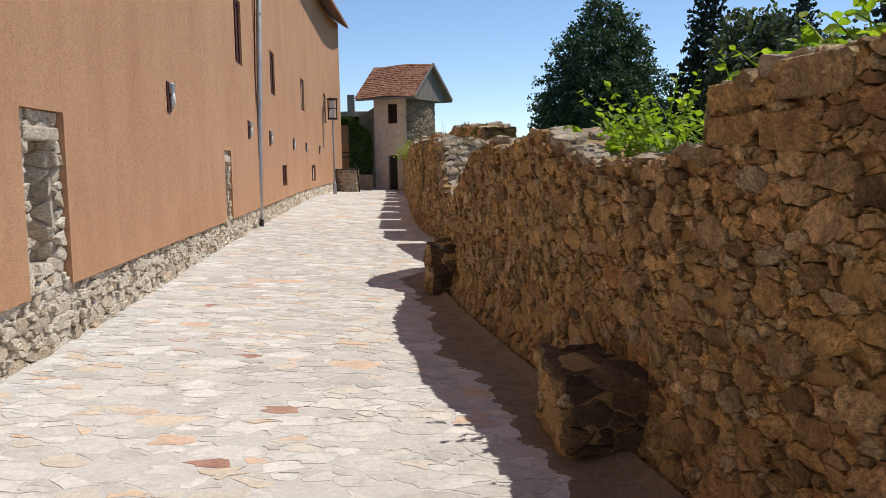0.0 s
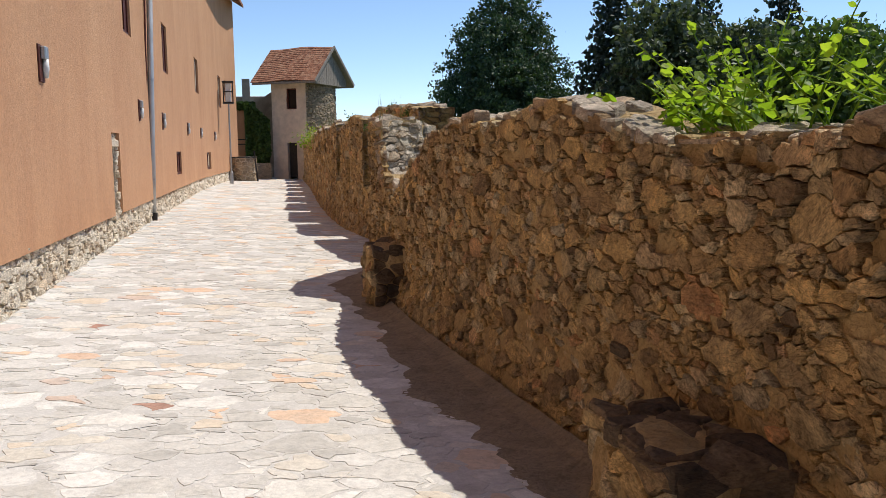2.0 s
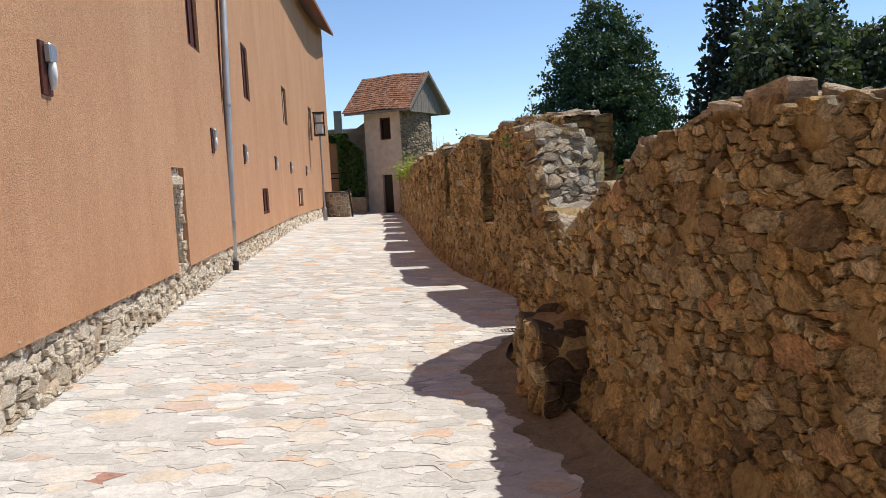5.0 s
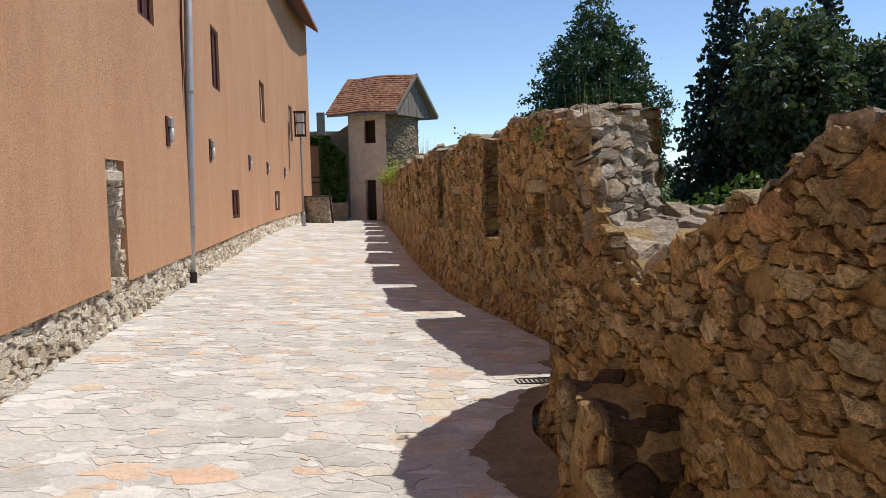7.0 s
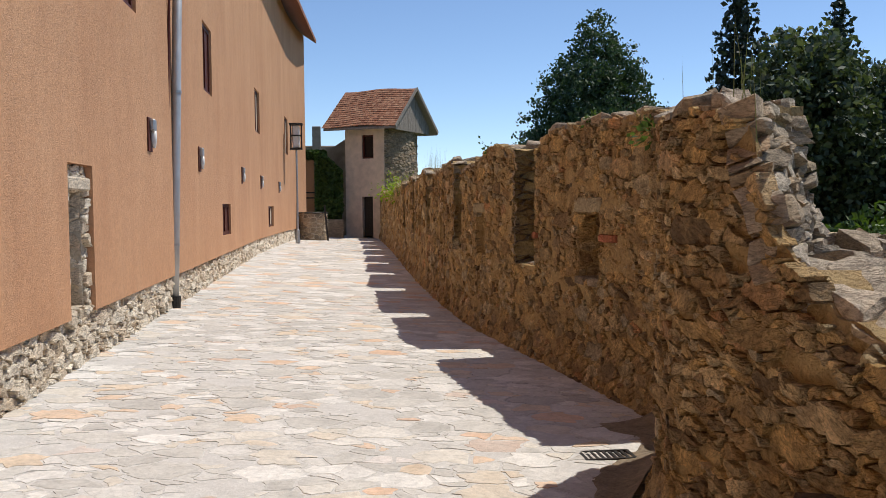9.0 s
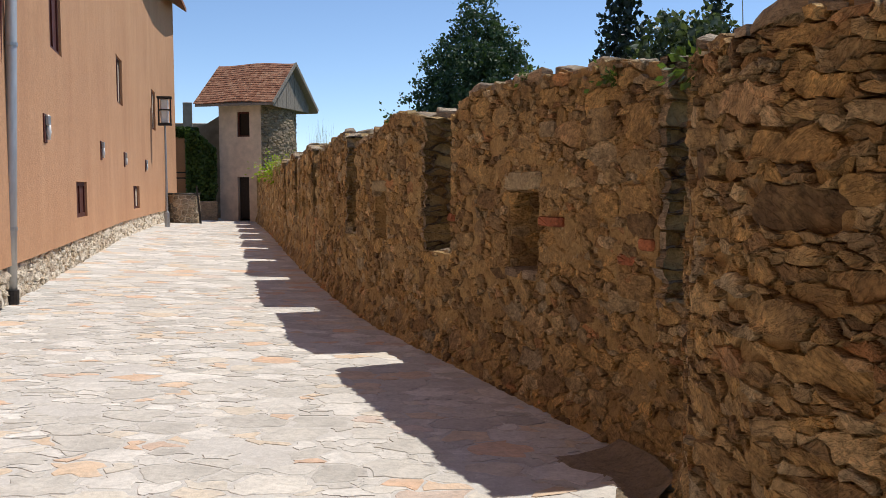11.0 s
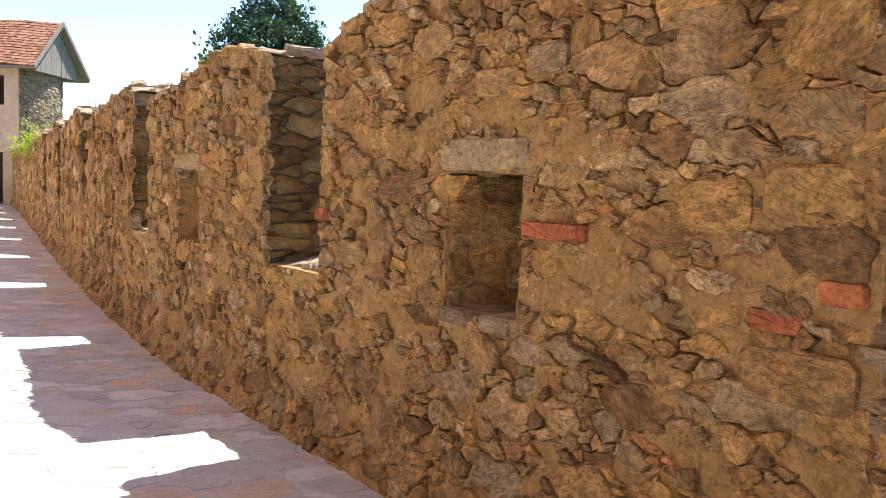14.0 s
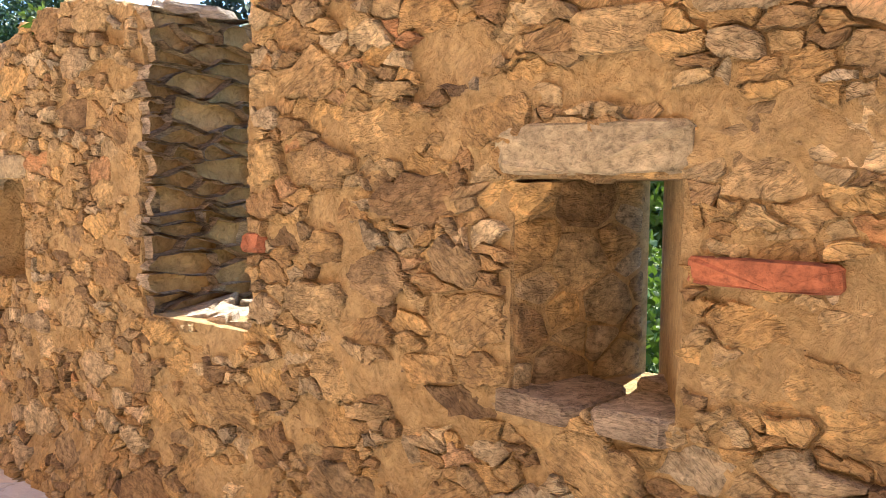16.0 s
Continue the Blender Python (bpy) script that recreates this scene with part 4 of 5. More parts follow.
def tower_face(s, z):
    u, v = float(np.interp(s, curve_len, [p[0] for p in foot_[:8]])), float(np.interp(s, curve_len, [p[1] for p in foot_[:8]]))
    e = 0.1
    du = float(np.interp(s + e, curve_len, [p[0] for p in foot_[:8]])) - float(np.interp(s - e, curve_len, [p[0] for p in foot_[:8]]))
    dv = float(np.interp(s + e, curve_len, [p[1] for p in foot_[:8]])) - float(np.interp(s - e, curve_len, [p[1] for p in foot_[:8]]))
    return TW @ Vector((u, v, z)), (TW.to_3x3() @ Vector((-dv, du, 0))).normalized()


lay_stones("stone", cells(0, 5.0, 1.2, TH_, [(0.17, 1), (0.11, 1.2), (0.08, 1)], 1.6, rng), tower_face, TOWERSTONE, tower, rng, joint=0.012, proud=(0.01, 0.05), back=0.03)
bm = bmesh.new()
box(bm, (0.62, 0.22, 0.0), (1.2, 0.27, 1.9), 0.01)
tdoor = part("door", local(bm, TW), IRON, tower, "dark wooden door")
twin = tagged(new("window"), label="dark empty window opening with wooden frame")
twin.parent = tower
bm = bmesh.new()
for lo, hi in (((0.56, 3.72), (0.63, 4.85)), ((1.11, 3.72), (1.18, 4.85)), ((0.63, 3.72), (1.11, 3.79)), ((0.63, 4.78), (1.11, 4.85))):
    box(bm, (lo[0], 0.10, lo[1]), (hi[0], 0.18, hi[1]))
part("frame", local(bm, TW), SHUTTER, twin)
bm = bmesh.new()
box(bm, (0.56, 0.2, 3.72), (1.18, 0.22, 4.85))
part("pane", local(bm, TW), DARKPANE, twin)
# roof: two slopes, rows of tiles, boarded gable
U0, U1, V0, V1, VR, ZE, ZR = -0.95, 2.85, -0.75, 4.4, 1.75, 5.15, 7.15
slope = math.hypot(VR - V0, ZR - ZE)


def tiles_on(vb, label):
    V, F = [], []
    rows = 17
    sgn = 1 if vb < VR else -1
    for r in range(rows):
        f0, f1 = r / rows, (r + 1.25) / rows
        u = U0
        while u < U1:
            wdt = 0.17
            lift = 0.035 + rng.uniform(-0.008, 0.012)
            q = []
            for f, uu, up in ((f0, u, lift), (f0, u + wdt - 0.012, lift), (min(1, f1), u + wdt - 0.012, 0.008), (min(1, f1), u, 0.008)):
                q.append(TW @ Vector((uu, vb + (VR - vb) * f, ZE + (ZR - ZE) * f + up + 0.05 + 0.04 * math.sin(uu * 1.9))))
            o = len(V)
            V += q + [p - Vector((0, 0, 0.03)) for p in q]
            F += [(o, o + 1, o + 2, o + 3), (o + 4, o + 5, o + 1, o), (o + 5, o + 6, o + 2, o + 1), (o + 7, o + 4, o, o + 3)]
            u += wdt
    put("roof_tiles", V, F, TILE, tower, label, kind="stuff")


tiles_on(V0, "weathered orange clay roof tiles")
tiles_on(V1, "weathered orange clay roof tiles")
bm = bmesh.new()
prof = [(V0, ZE), (VR, ZR), (V1, ZE), (V1, ZE - 0.1), (VR, ZR - 0.12), (V0, ZE - 0.1)]
A_ = [bm.verts.new((U0, v, w)) for v, w in prof]
B_ = [bm.verts.new((U1, v, w)) for v, w in prof]
for k in range(6):
    bm.faces.new((A_[k], A_[(k + 1) % 6], B_[(k + 1) % 6], B_[k]))
for q in ((0, 1, 4, 5), (1, 2, 3, 4)):
    bm.faces.new([A_[k] for k in q])
    bm.faces.new([B_[k] for k in q[::-1]])
part("roof", local(bm, TW), WOOD, tower, "boarded roof underside")
for va, za, vb, zb in ((V0, ZE, VR, ZR), (V1, ZE, VR, ZR)):
    bm = bmesh.new()
    box(bm, (-0.5, -0.02, -0.10), (0.5, 0.02, 0.06))
    L = math.hypot(vb - va, zb - za)
    ang = math.atan2(zb - za, vb - va)
    m = TW @ Matrix.Translation((U0 - 0.02, (va + vb) / 2, (za + zb) / 2)) @ Matrix.Rotation(ang, 4, "X") @ Matrix.Rotation(radians(90), 4, "Z") @ Matrix.Diagonal((L, 1, 1, 1))
    part("barge_board", local(bm, m), WOOD, tower, "pale grey barge board")
for k in range(17):
    v0 = V0 + 0.55 + k * (V1 - V0 - 1.1) / 17
    vm = v0 + 0.12
    h = ZE + (ZR - ZE) * (1 - abs(vm - VR) / (VR - V0 if vm < VR else V1 - VR)) - 0.12
    bm = bmesh.new()
    box(bm, (-0.72 + rng.uniform(-0.008, 0.008), v0, ZE - 0.1), (-0.69, v0 + (V1 - V0 - 1.1) / 17 - 0.012, h))
    part("board", local(bm, TW), WOOD, tower)

# low annex beside the tower, chimney behind, orange yard wall
annex = tagged(new("annex"), label="low grey rendered annex with sloping roof beside the tower", category="building")
bm = bmesh.new()
vs = [(-1.9, 56.5, -0.2), (0.1, 56.5, -0.2), (0.1, 56.5, 5.0), (-1.9, 56.5, 3.7)]
f_ = [bm.verts.new(v) for v in vs]
g_ = [bm.verts.new((v[0], 62, v[2])) for v in vs]
bm.faces.new(f_)
bm.faces.new(g_[::-1])
for k in range(4):
    bm.faces.new((f_[k], f_[(k + 1) % 4], g_[(k + 1) % 4], g_[k]))
part("wall", bm, GREYPLASTER, annex)
chimney = tagged(new("chimney_house"), label="distant grey roof with square chimney", category="building")
bm = bmesh.new()
box(bm, (-1.75, 64, 0), (-1.25, 64.5, 6.3), 0.02)
part("chimney", bm, GREYPLASTER, chimney)
bm = bmesh.new()
box(bm, (-6, 64.6, 0), (0.5, 68, 5.2), 0.05)
part("wall", bm, GREYPLASTER, chimney)
yard = tagged(new("yard_wall"), label="low terracotta rendered yard wall", category="wall", kind="structure")
bm = bmesh.new()
box(bm, (-2.6, 55.4, -0.2), (-1.5, 55.7, 3.9), 0.02)
part("wall", bm, PLASTER, yard)

planter = tagged(new("stone_planter"), label="round stone planter with iron rim at the lane's end", category="planter")
bm = bmesh.new()
N = 20
ring_lo = [bm.verts.new((-1.46 + 0.60 * math.cos(2 * math.pi * k / N), 48.9 + 0.6 * math.sin(2 * math.pi * k / N), 0.0)) for k in range(N)]
ring_hi = [bm.verts.new((-1.46 + 0.60 * math.cos(2 * math.pi * k / N), 48.9 + 0.6 * math.sin(2 * math.pi * k / N), 1.28)) for k in range(N)]
for k in range(N):
    bm.faces.new((ring_lo[k], ring_lo[(k + 1) % N], ring_hi[(k + 1) % N], ring_hi[k]))
bm.faces.new(ring_hi)
part("drum", bm, PALEMORTAR, planter)
drum = lambda s, z: (Vector((-1.46 - 0.6 * math.sin(s / 0.6), 48.9 - 0.6 * math.cos(s / 0.6), z)), Vector((-math.sin(s / 0.6), -math.cos(s / 0.6), 0)))
lay_stones("stone", cells(-1.2, 1.2, 0.1, 1.24, [(0.13, 1), (0.09, 1.2)], 1.3, rng), drum, TOWERSTONE, planter, rng, joint=0.01, proud=(0.01, 0.04), back=0.02, single=lambda s, z: True)
bm = bmesh.new()
tube(bm, [(-1.46 + 0.62 * math.cos(2 * math.pi * k / 24), 48.9 + 0.62 * math.sin(2 * math.pi * k / 24), 1.3) for k in range(25)], 0.035, 6)
part("rim", bm, IRON, planter, "dark iron rim")

for x0, x1 in ((-2.12, -2.0), (-0.98, -0.80)):
    bm = bmesh.new()
    vs = [bm.verts.new(p) for p in ((x0 - (0.05 if x0 < -1.5 else -0.12), 48.3, 0.06), (x0 + 0.09 - (0.05 if x0 < -1.5 else -0.12), 48.3, 0.06), (x0 + 0.07, 48.32, 1.62), (x0, 48.32, 1.62))]
    ws = [bm.verts.new(v.co + Vector((0, 0.06, 0))) for v in vs]
    bm.faces.new(vs)
    bm.faces.new(ws[::-1])
    for k in range(4):
        bm.faces.new((vs[k], vs[(k + 1) % 4], ws[(k + 1) % 4], ws[k]))
    part("support_board", bm, IRON, planter, "dark slanted support board")

lampost = tagged(new("street_lamp"), label="iron street lamp with lantern beside the house", category="street lamp")
lampost.location = (-1.93, 44.4, ground_z(-1.93, 44.4))
bm = bmesh.new()
tube(bm, [(0, 0, 0), (0, 0, 0.5), (0, 0, 0.55), (0, 0, 3.55)], [0.09, 0.08, 0.045, 0.035], 10)
part("post", bm, LAMPGREY, lampost, "grey painted post")
lantern = tagged(new("lantern"), label="dark lantern with glazed sides")
lantern.parent = lampost
bm = bmesh.new()
for a in (-1, 1):
    for b in (-1, 1):
        box(bm, (a * 0.2 - 0.02, b * 0.2 - 0.02, 3.6), (a * 0.2 + 0.02, b * 0.2 + 0.02, 4.5))
box(bm, (-0.23, -0.23, 3.55), (0.23, 0.23, 3.62))
box(bm, (-0.25, -0.25, 4.48), (0.25, 0.25, 4.54))
box(bm, (-0.22, -0.22, 4.06), (0.22, 0.22, 4.1))
part("lantern_frame", bm, IRON, lantern)
bm = bmesh.new()
box(bm, (-0.13, -0.13, 3.62), (0.13, 0.13, 4.45), 0.03)
part("lantern_glass", bm, FROST, lantern, "pale glass")

fence = tagged(new("metal_gate"), label="dark iron yard gate between house and tower", category="gate")
fence.location = (0, 53.5, 0.1)
for x in (-2.1, -1.15, -0.85):
    bm = bmesh.new()
    box(bm, (x - 0.04, -0.04, -0.1), (x + 0.04, 0.04, 2.25), 0.008)
    part("post", bm, IRON, fence)
for z in (2.1, 1.85):
    bm = bmesh.new()
    box(bm, (-2.1, -0.02, z), (-0.85, 0.02, z + 0.06))
    part("rail", bm, IRON, fence)
bm = bmesh.new()
box(bm, (-1.13, -0.015, 0.05), (-0.87, 0.015, 1.85))
part("gate_panel", bm, IRON, fence)
lowwall = tagged(new("low_wall"), label="low dark stone wall before the tower", category="wall", kind="structure")
bm = bmesh.new()
box(bm, (-0.95, 52.8, -0.1), (-0.1, 53.1, 0.95), 0.03)
part("wall", bm, TOWERSTONE, lowwall)

# ---- plants and distance ----
LEAF_QUAD = np.array([(-0.5, 0, 0), (0, -0.33, 0.06), (0.5, 0, 0), (0, 0.33, 0.06)])


def leaf_mesh(name, centres, sizes, mat, parent, seed, shape=LEAF_QUAD, up=0.3):
    """Many small folded leaves, turned at random."""
    r = np.random.RandomState(seed)
    n = len(centres)
    a = r.normal(size=(n, 3))
    a /= np.linalg.norm(a, axis=1)[:, None] + 1e-9
    b = r.normal(size=(n, 3))
    b[:, 2] += up
    b -= (b * a).sum(1)[:, None] * a
    b /= np.linalg.norm(b, axis=1)[:, None] + 1e-9
    c = np.cross(a, b)
    k = len(shape)
    V = (centres[:, None, :] + sizes[:, None, None] * (shape[None, :, 0:1] * a[:, None, :] + shape[None, :, 1:2] * b[:, None, :] + shape[None, :, 2:3] * c[:, None, :])).reshape(-1, 3)
    me = bpy.data.meshes.new(name)
    idx = np.arange(n * k).reshape(n, k)
    me.from_pydata(V.tolist(), [], [tuple(t) for t in np.concatenate((idx[:, [0, 1, 2]], idx[:, [0, 2, 3]])).tolist()])
    me.materials.append(mat)
    ob = new(name, me)
    ob.parent = parent
    return tagged(ob, kind="stuff")


def clumps(lobes, n, r, leaf_n, spread):
    """Leaf places: clumps on the lobes' shells, leaves round each clump."""
    pts = []
    w = np.array([l[3] * l[3] for l in lobes])
    for l, m in zip(lobes, (n * w / w.sum()).astype(int)):
        d = r.normal(size=(m, 3))
        d /= np.linalg.norm(d, axis=1)[:, None]
        rad = l[3] * (0.62 + 0.42 * r.rand(m) ** 0.6)
        pts.append(np.array(l[:3]) + d * rad[:, None] * np.array((1, 1, l[4])))
    c = np.vstack(pts)
    out = np.repeat(c, leaf_n, 0) + r.normal(size=(len(c) * leaf_n, 3)) * spread * np.array((1, 1, 0.6))
    return out


def trunk_mesh(parent, x, y, z0, h, r0, seed, limbs=9):
    rr = random.Random(seed)
    bm = bmesh.new()
    tube(bm, [(x + rr.uniform(-0.1, 0.1) * k, y, z0 + h * k / 5) for k in range(6)], [r0 * (1 - 0.16 * k) for k in range(6)], 8)
    for k in range(limbs):
        a, b = rr.uniform(0, 6.28), rr.uniform(0.25, 0.8)
        L = h * rr.uniform(0.2, 0.38)
        p = Vector((x, y, z0 + h * b))
        q = p + Vector((math.cos(a) * L, math.sin(a) * L, L * 0.45))
        tube(bm, [p, p.lerp(q, 0.5) + Vector((0, 0, 0.1)), q], [r0 * 0.35, r0 * 0.2, r0 * 0.06], 6)
    return part("trunk", bm, BARK, parent)


def broadleaf(name, x, y, z0, h, wid, seed, mat, label, n=900, leaf=0.34, leaf_n=14):
    r = np.random.RandomState(seed)
    t = tagged(new(name), label=label, category="tree")
    lobes = []
    for k in range(15):
        a, q = r.rand() * 6.28, r.rand()
        f = 0.22 + 0.72 * q
        rad = wid * (0.34 - 0.2 * abs(f - 0.5)) * (0.7 + 0.5 * r.rand())
        off = wid * 0.33 * r.rand() * (1.25 - f)
        lobes.append((x + math.cos(a) * off, y + math.sin(a) * off, z0 + h * f, rad, 0.8))
    c = clumps(lobes, n, r, leaf_n, 0.28)
    leaf_mesh("crown", c, leaf * (0.6 + 0.8 * r.rand(len(c))), mat, t, seed)
    trunk_mesh(t, x, y, z0, h * 0.85, h * 0.025, seed)
    return t


def conifer(name, x, y, z0, h, wid, seed, mat, label, layers=26, per=30, leaf=0.4, leaf_n=9, droop=0.25, power=0.8, jag=0.3):
    r = np.random.RandomState(seed)
    t = tagged(new(name), label=label, category="tree")
    pts = []
    for i in range(layers):
        f = (i + 0.5) / layers
        z = z0 + h * (0.06 + 0.94 * f)
        rad = wid / 2 * (1 - f) ** power + 0.12
        m = max(4, int(per * (1 - f) + 4))
        for k in range(m):
            a = 6.283 * (k + r.rand()) / m
            L = rad * (1 - jag + 2 * jag * r.rand())
            for q in np.linspace(0.35, 1, max(2, int(L * 2.2))):
                pts.append((x + math.cos(a) * L * q, y + math.sin(a) * L * q, z - droop * L * q + 0.2 * r.rand()))
    c = np.repeat(np.array(pts), leaf_n, 0)
    c = c + r.normal(size=c.shape) * np.array((0.2, 0.2, 0.12)) * leaf * 2.2
    leaf_mesh("crown", c, leaf * (0.6 + 0.8 * r.rand(len(c))), mat, t, seed)
    trunk_mesh(t, x, y, z0, h * 0.97, h * 0.012, seed, 0)
    return t


# a dense broad conifer seen over the rampart
def cedar(x, y, z0, h, wid, seed, label):
    r = np.random.RandomState(seed)
    t = tagged(new("cypress_tree"), label=label, category="tree")
    lobes = []
    for k in range(46):
        f = (k + 0.5) / 46
        rad = wid / 2 * min(1.0, 1.25 * (1 - f) ** 0.62) * (0.78 + 0.4 * r.rand())
        a = k * 2.4
        off = rad * (0.45 + 0.35 * r.rand())
        lobes.append((x + math.cos(a) * off, y + math.sin(a) * off, z0 + h * (0.05 + 0.9 * f), max(0.55, rad * 0.42), 1.2))
    c = clumps(lobes, 3400, r, 24, 0.3)
    leaf_mesh("crown", c, 0.27 * (0.6 + 0.8 * r.rand(len(c))), NEEDLE, t, seed, up=1.0)
    trunk_mesh(t, x, y, z0, h * 0.9, 0.35, seed, 4)


cedar(20.1, 80, -1.0, 18.2, 13.0, 3, "dense dark green conifer beyond the rampart")
conifer("spruce_tree", 19.8, 53.5, -1.0, 13.6, 6.0, 5, SPRUCE, "tall dark spruce rising above broadleaf trees", layers=30, per=16, leaf=0.34)
conifer("spruce_tree", 27.4, 57.5, -1.0, 13.6, 5.0, 8, SPRUCE, "narrow spruce with open drooping branches", layers=30, per=13, leaf=0.32)
conifer("spruce_tree", 34.5, 60, -1.0, 15.0, 6.0, 9, SPRUCE, "tall spruce at the park's edge", layers=30, per=14, leaf=0.34)
broadleaf("walnut_tree", 20.8, 49.5, -1.0, 10.4, 8.5, 11, BROAD, "dark-leaved broad tree beyond the rampart", n=1150)
broadleaf("walnut_tree", 26.5, 50, -1.0, 8.4, 8.0, 12, BROAD, "dark-leaved broad tree beyond the rampart", n=1100)
broadleaf("lime_tree", 33, 52, -1.0, 8.6, 9.0, 13, GREENLEAF, "mid green broadleaf tree in the park", n=1300)
broadleaf("lime_tree", 41, 50, -1.0, 9.0, 10.0, 14, GREENLEAF, "mid green broadleaf tree in the park", n=1200)
broadleaf("lime_tree", 22, 33, -1.0, 6.2, 7.0, 15, GREENLEAF, "mid green broadleaf tree near the rampart", n=1100, leaf=0.26)
broadleaf("walnut_tree", 31, 33, -1.0, 7.4, 8.5, 16, BROAD, "dark-leaved broad tree beyond the rampart", n=1100)
broadleaf("lime_tree", 13, 22.5, -1.0, 5.2, 5.0, 17, GREENLEAF, "small leafy tree close behind the rampart", n=800, leaf=0.2)
broadleaf("lime_tree", 19, 21, -1.0, 6.0, 6.5, 18, GREENLEAF, "mid green broadleaf tree near the rampart", n=900, leaf=0.24)
broadleaf("walnut_tree", 26, 20, -1.0, 7.2, 8.0, 19, BROAD, "dark-leaved broad tree beyond the rampart", n=900)


def shrub(name, x, y, z0, sx, sy, h, seed, mat, label, n=4000, leaf=0.1):
    r = np.random.RandomState(seed)
    t = tagged(new(name), label=label, category="shrub")
    p = r.rand(n, 3) * np.array((sx, sy, 1)) + np.array((x - sx / 2, y - sy / 2, 0))
    p[:, 2] = z0 + h * (1 - (1 - p[:, 2]) ** 1.6) * (0.75 + 0.3 * np.sin(p[:, 0] * 1.7 + p[:, 1]) * np.cos(p[:, 1] * 2.1))
    leaf_mesh("foliage", p, leaf * (0.6 + 0.8 * r.rand(n)), mat, t, seed)
    return t


shrub("hedge", 11, 33, -1.0, 16, 2.5, 2.6, 21, GREENLEAF, "clipped green hedge behind the rampart", 9000, 0.2)
shrub("hedge", 9, 22, -1.0, 6, 2.0, 2.0, 22, GREENLEAF, "low green bushes behind the rampart", 7000, 0.13)

# ivy between house and tower
r = np.random.RandomState(31)
ivy = tagged(new("ivy"), label="dark ivy mass climbing beside the tower", category="climbing plant")
p = np.column_stack((-1.42 + 1.3 * r.rand(11000), 53.0 + 0.7 * r.rand(11000), 0.5 + 3.9 * r.rand(11000)))
hump = (p[:, 0] + 0.75) / 0.7
keep = (p[:, 2] < 4.15 - 0.9 * np.maximum(0, p[:, 0] + 1.1)) & (np.abs((p[:, 2] - 2.6) / 2.3) ** 2 + np.maximum(0, hump) ** 2 < 1.05) & (p[:, 1] > 53.0 + 0.25 * np.abs(hump))
leaf_mesh("foliage", p[keep], 0.12 + 0.1 * r.rand(keep.sum()), GREENLEAF, ivy, 31)
bm = bmesh.new()
box(bm, (-0.95, 53.85, 0), (-0.15, 53.95, 3.3))
part("stem_mass", bm, BARK, ivy)
p = np.column_stack((-2.2 + 1.3 * r.rand(1600), 55.2 + 0.5 * r.rand(1600), 3.9 + 0.45 * r.rand(1600)))
leaf_mesh("top_growth", p, 0.12 + 0.1 * r.rand(len(p)), GREENLEAF, ivy, 32)

# shrub with bright round leaves growing out of the wall top
LEAF_SHAPES = []
for k in range(4):
    rr = random.Random(50 + k)
    pts = [(0, 0, 0), (0.25, -0.36, 0.03), (0.6, -0.40, 0.05), (1.0, 0.0, -0.06), (0.6, 0.40, 0.05), (0.25, 0.36, 0.03), (0.5, 0, -0.05)]
    pts = [(a, b * rr.uniform(0.9, 1.1), c + rr.uniform(-0.03, 0.03)) for a, b, c in pts]
    LEAF_SHAPES.append(mesh_of("leaf", pts, [(0, 1, 6), (1, 2, 6), (2, 3, 6), (3, 4, 6), (4, 5, 6), (5, 0, 6)], VINE))


def vine(y0, y1, n_stems, seed, label, reach=(0.35, 0.75), limit=300):
    rr = random.Random(seed)
    plant = tagged(new("wall_shrub"), label=label, category="shrub")
    V, F, count = [], [], 0
    for k in range(n_stems):
        y = rr.uniform(y0, y1)
        s = arc_at(y)
        base = face(s, top_at(y), rr.uniform(0.2, 0.55))[0]
        a = rr.uniform(0, 6.28)
        L = rr.uniform(*reach)
        out = Vector((math.cos(a) * 0.5 - 0.1, math.sin(a) * 0.55 + 0.25, rr.uniform(0.35, 1.1))).normalized()
        pts = [base + out * L * q + Vector((0, 0, -0.22 * q * q * L)) for q in (0, 0.3, 0.6, 0.85, 1)]
        bm = bmesh.new()
        tube(bm, pts, [0.006, 0.005, 0.004, 0.003, 0.002], 5)
        part("stem", bm, VINE, plant)
        m = int(L * 19)
        for j in range(m):
            q = 0.12 + 0.88 * (j + 0.5) / m
            i = min(3, int(q * 4))
            p = pts[0].lerp(pts[-1], q) + Vector((0, 0, 0.22 * L * (q - q * q)))
            size = rr.uniform(0.04, 0.095) * (1.15 - 0.55 * q)
            m4 = Matrix.Translation(p) @ Euler((rr.uniform(-0.9, 0.9), rr.uniform(-0.8, 0.5), rr.uniform(0, 6.28))).to_matrix().to_4x4() @ Matrix.Diagonal((size, size, size, 1))
            if count < limit:
                lf = new("leaf", rr.choice(LEAF_SHAPES))
                lf.matrix_world = m4
                lf.parent = plant
                count += 1
            else:
                me = rr.choice(LEAF_SHAPES)
                o = len(V)
                V += [m4 @ v.co for v in me.vertices]
                F += [tuple(i + o for i in p_.vertices) for p_ in me.polygons]
    if V:
        put("leaves", V, F, VINE, plant, kind="stuff")


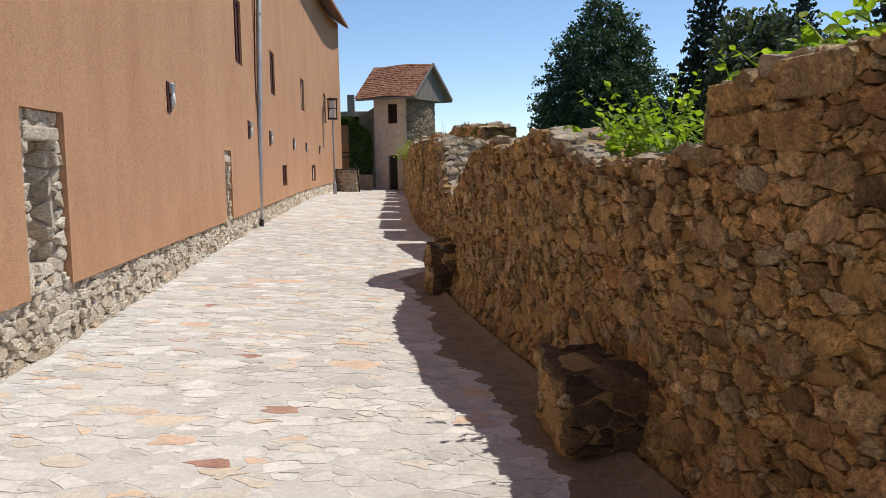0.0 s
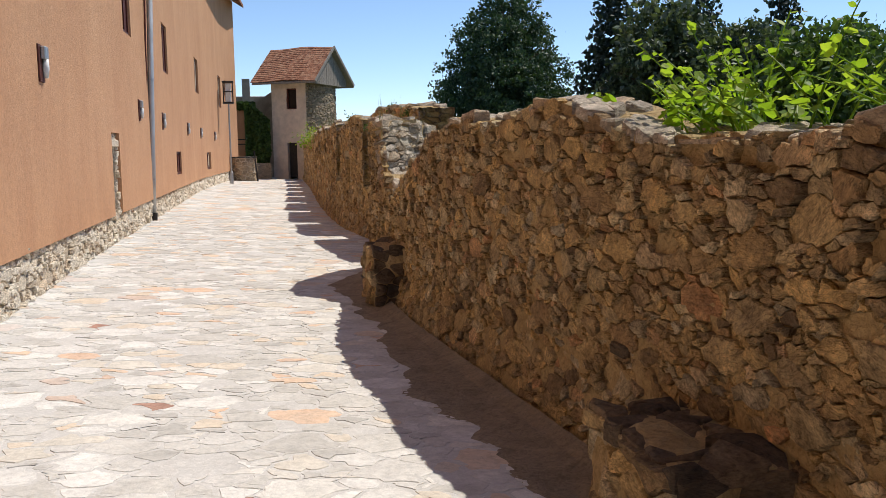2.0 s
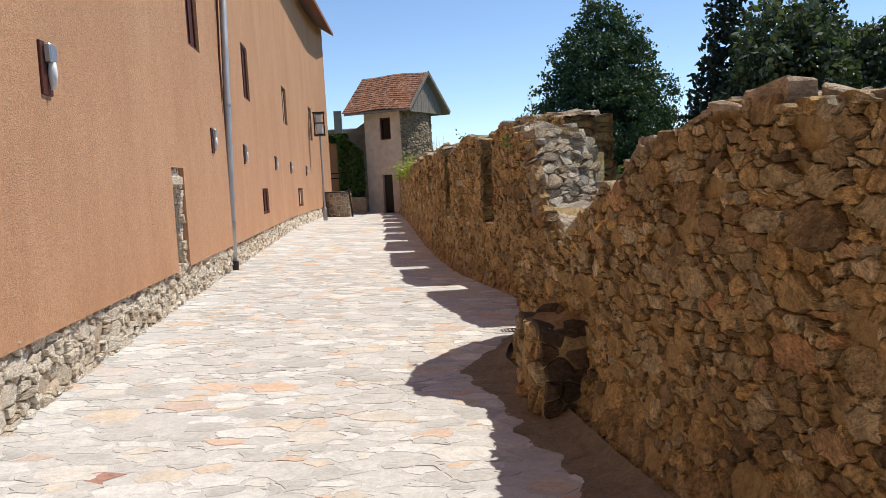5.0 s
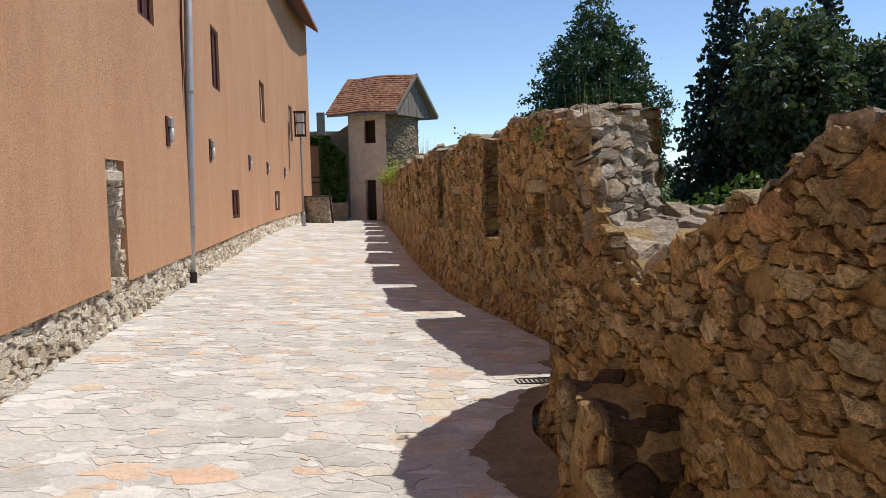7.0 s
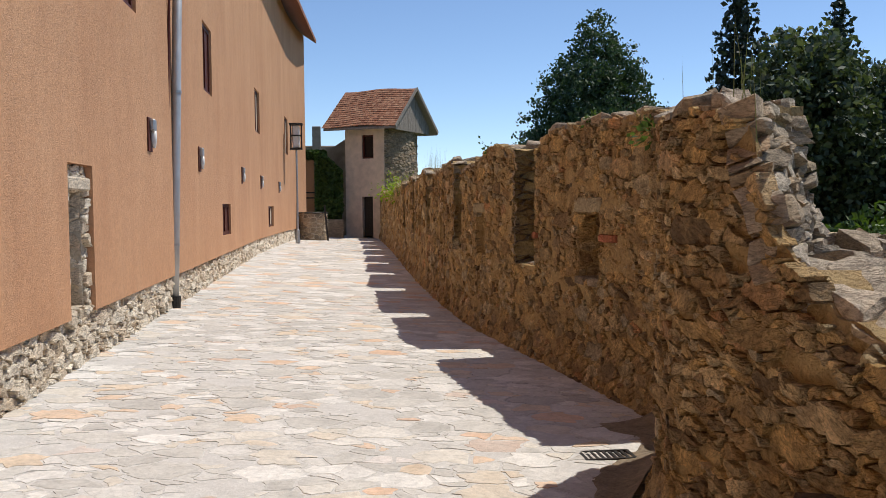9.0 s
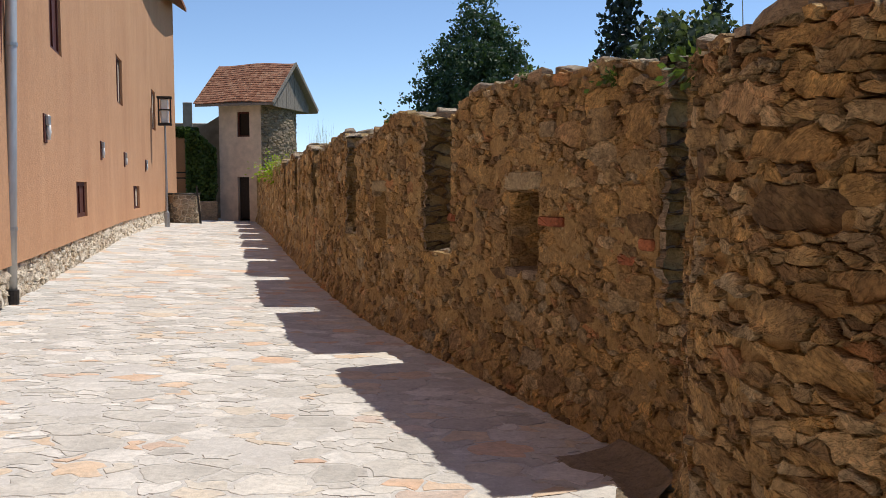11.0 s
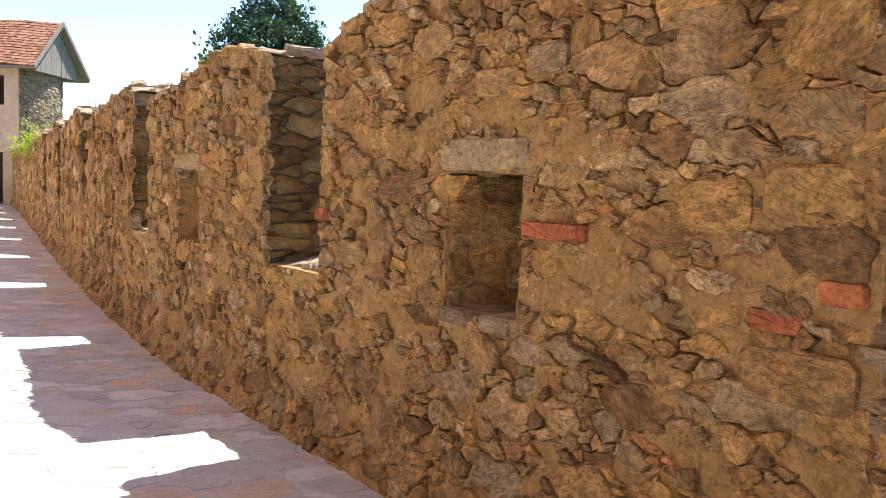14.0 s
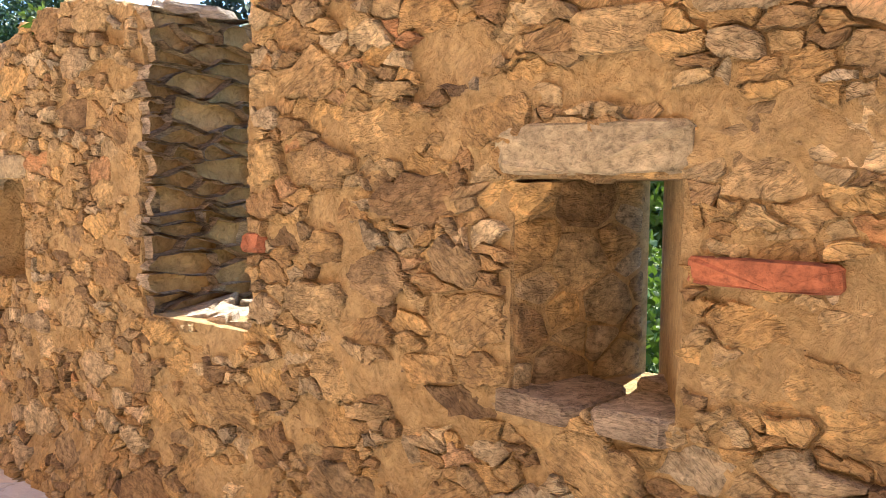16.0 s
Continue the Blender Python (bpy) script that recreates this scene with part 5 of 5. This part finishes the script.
vine(4.6, 6.4, 40, 61, "bright green shrub spilling over the wall top")
vine(5.6, 7.0, 26, 63, "bright green shrub spilling over the wall top", (0.2, 0.45))
vine(2.6, 4.4, 34, 62, "bright green shrub spilling over the wall top", (0.25, 0.6))


def stalks(y, n, h, seed, label, spread=0.3):
    rr = random.Random(seed)
    t = tagged(new("dry_grass"), label=label, category="grass")
    V, F = [], []
    for k in range(n):
        yy = y + rr.uniform(-spread, spread)
        b = face(arc_at(yy), top_at(yy), rr.uniform(0.1, 0.45))[0]
        tip = b + Vector((rr.uniform(-0.1, 0.1), rr.uniform(-0.1, 0.1), 1)) * h * rr.uniform(0.6, 1.1)
        o = len(V)
        w = 0.0022
        V += [b + Vector((-w, 0, 0)), b + Vector((w, 0, 0)), tip, b + Vector((0, w, 0))]
        F += [(o, o + 1, o + 2), (o + 1, o + 3, o + 2), (o + 3, o, o + 2)]
    put("blades", V, F, STRAW, t, kind="stuff")


stalks(12.6, 6, 0.34, 71, "tall dry grass stalks on the wall top")
stalks(13.2, 4, 0.3, 72, "tall dry grass stalks on the wall top")
stalks(27.5, 40, 0.5, 73, "dry grass on the far wall top", 1.5)


def tuft(y, depth, z, n, rad, seed, mat, label, leaf=0.035):
    r = np.random.RandomState(seed)
    c = face(arc_at(y), z, depth)[0]
    t = tagged(new("wall_plant"), label=label, category="plant")
    p = np.array(c) + r.normal(size=(n, 3)) * rad * np.array((1, 1, 0.6))
    leaf_mesh("foliage", p, leaf * (0.6 + 0.8 * r.rand(n)), mat, t, seed)


tuft(15.75, 0.0, 2.12, 160, 0.05, 81, GREENLEAF, "small green plant rooted in the wall top")
tuft(17.0, 0.05, 2.26, 90, 0.05, 82, GREENLEAF, "small green plant rooted in the wall top")
tuft(13.4, 0.02, 1.86, 120, 0.06, 83, GREENLEAF, "small green plant rooted in the wall top")
tuft(20.0, 0.05, 2.2, 90, 0.06, 84, GREENLEAF, "small green plant rooted in the wall top")
tuft(36.0, 0.2, 2.1, 420, 0.22, 85, STRAW, "yellow-green growth on the far wall top", 0.07)
tuft(40.0, 0.1, 2.05, 650, 0.34, 86, VINE, "bright green growth on the far wall top", 0.08)
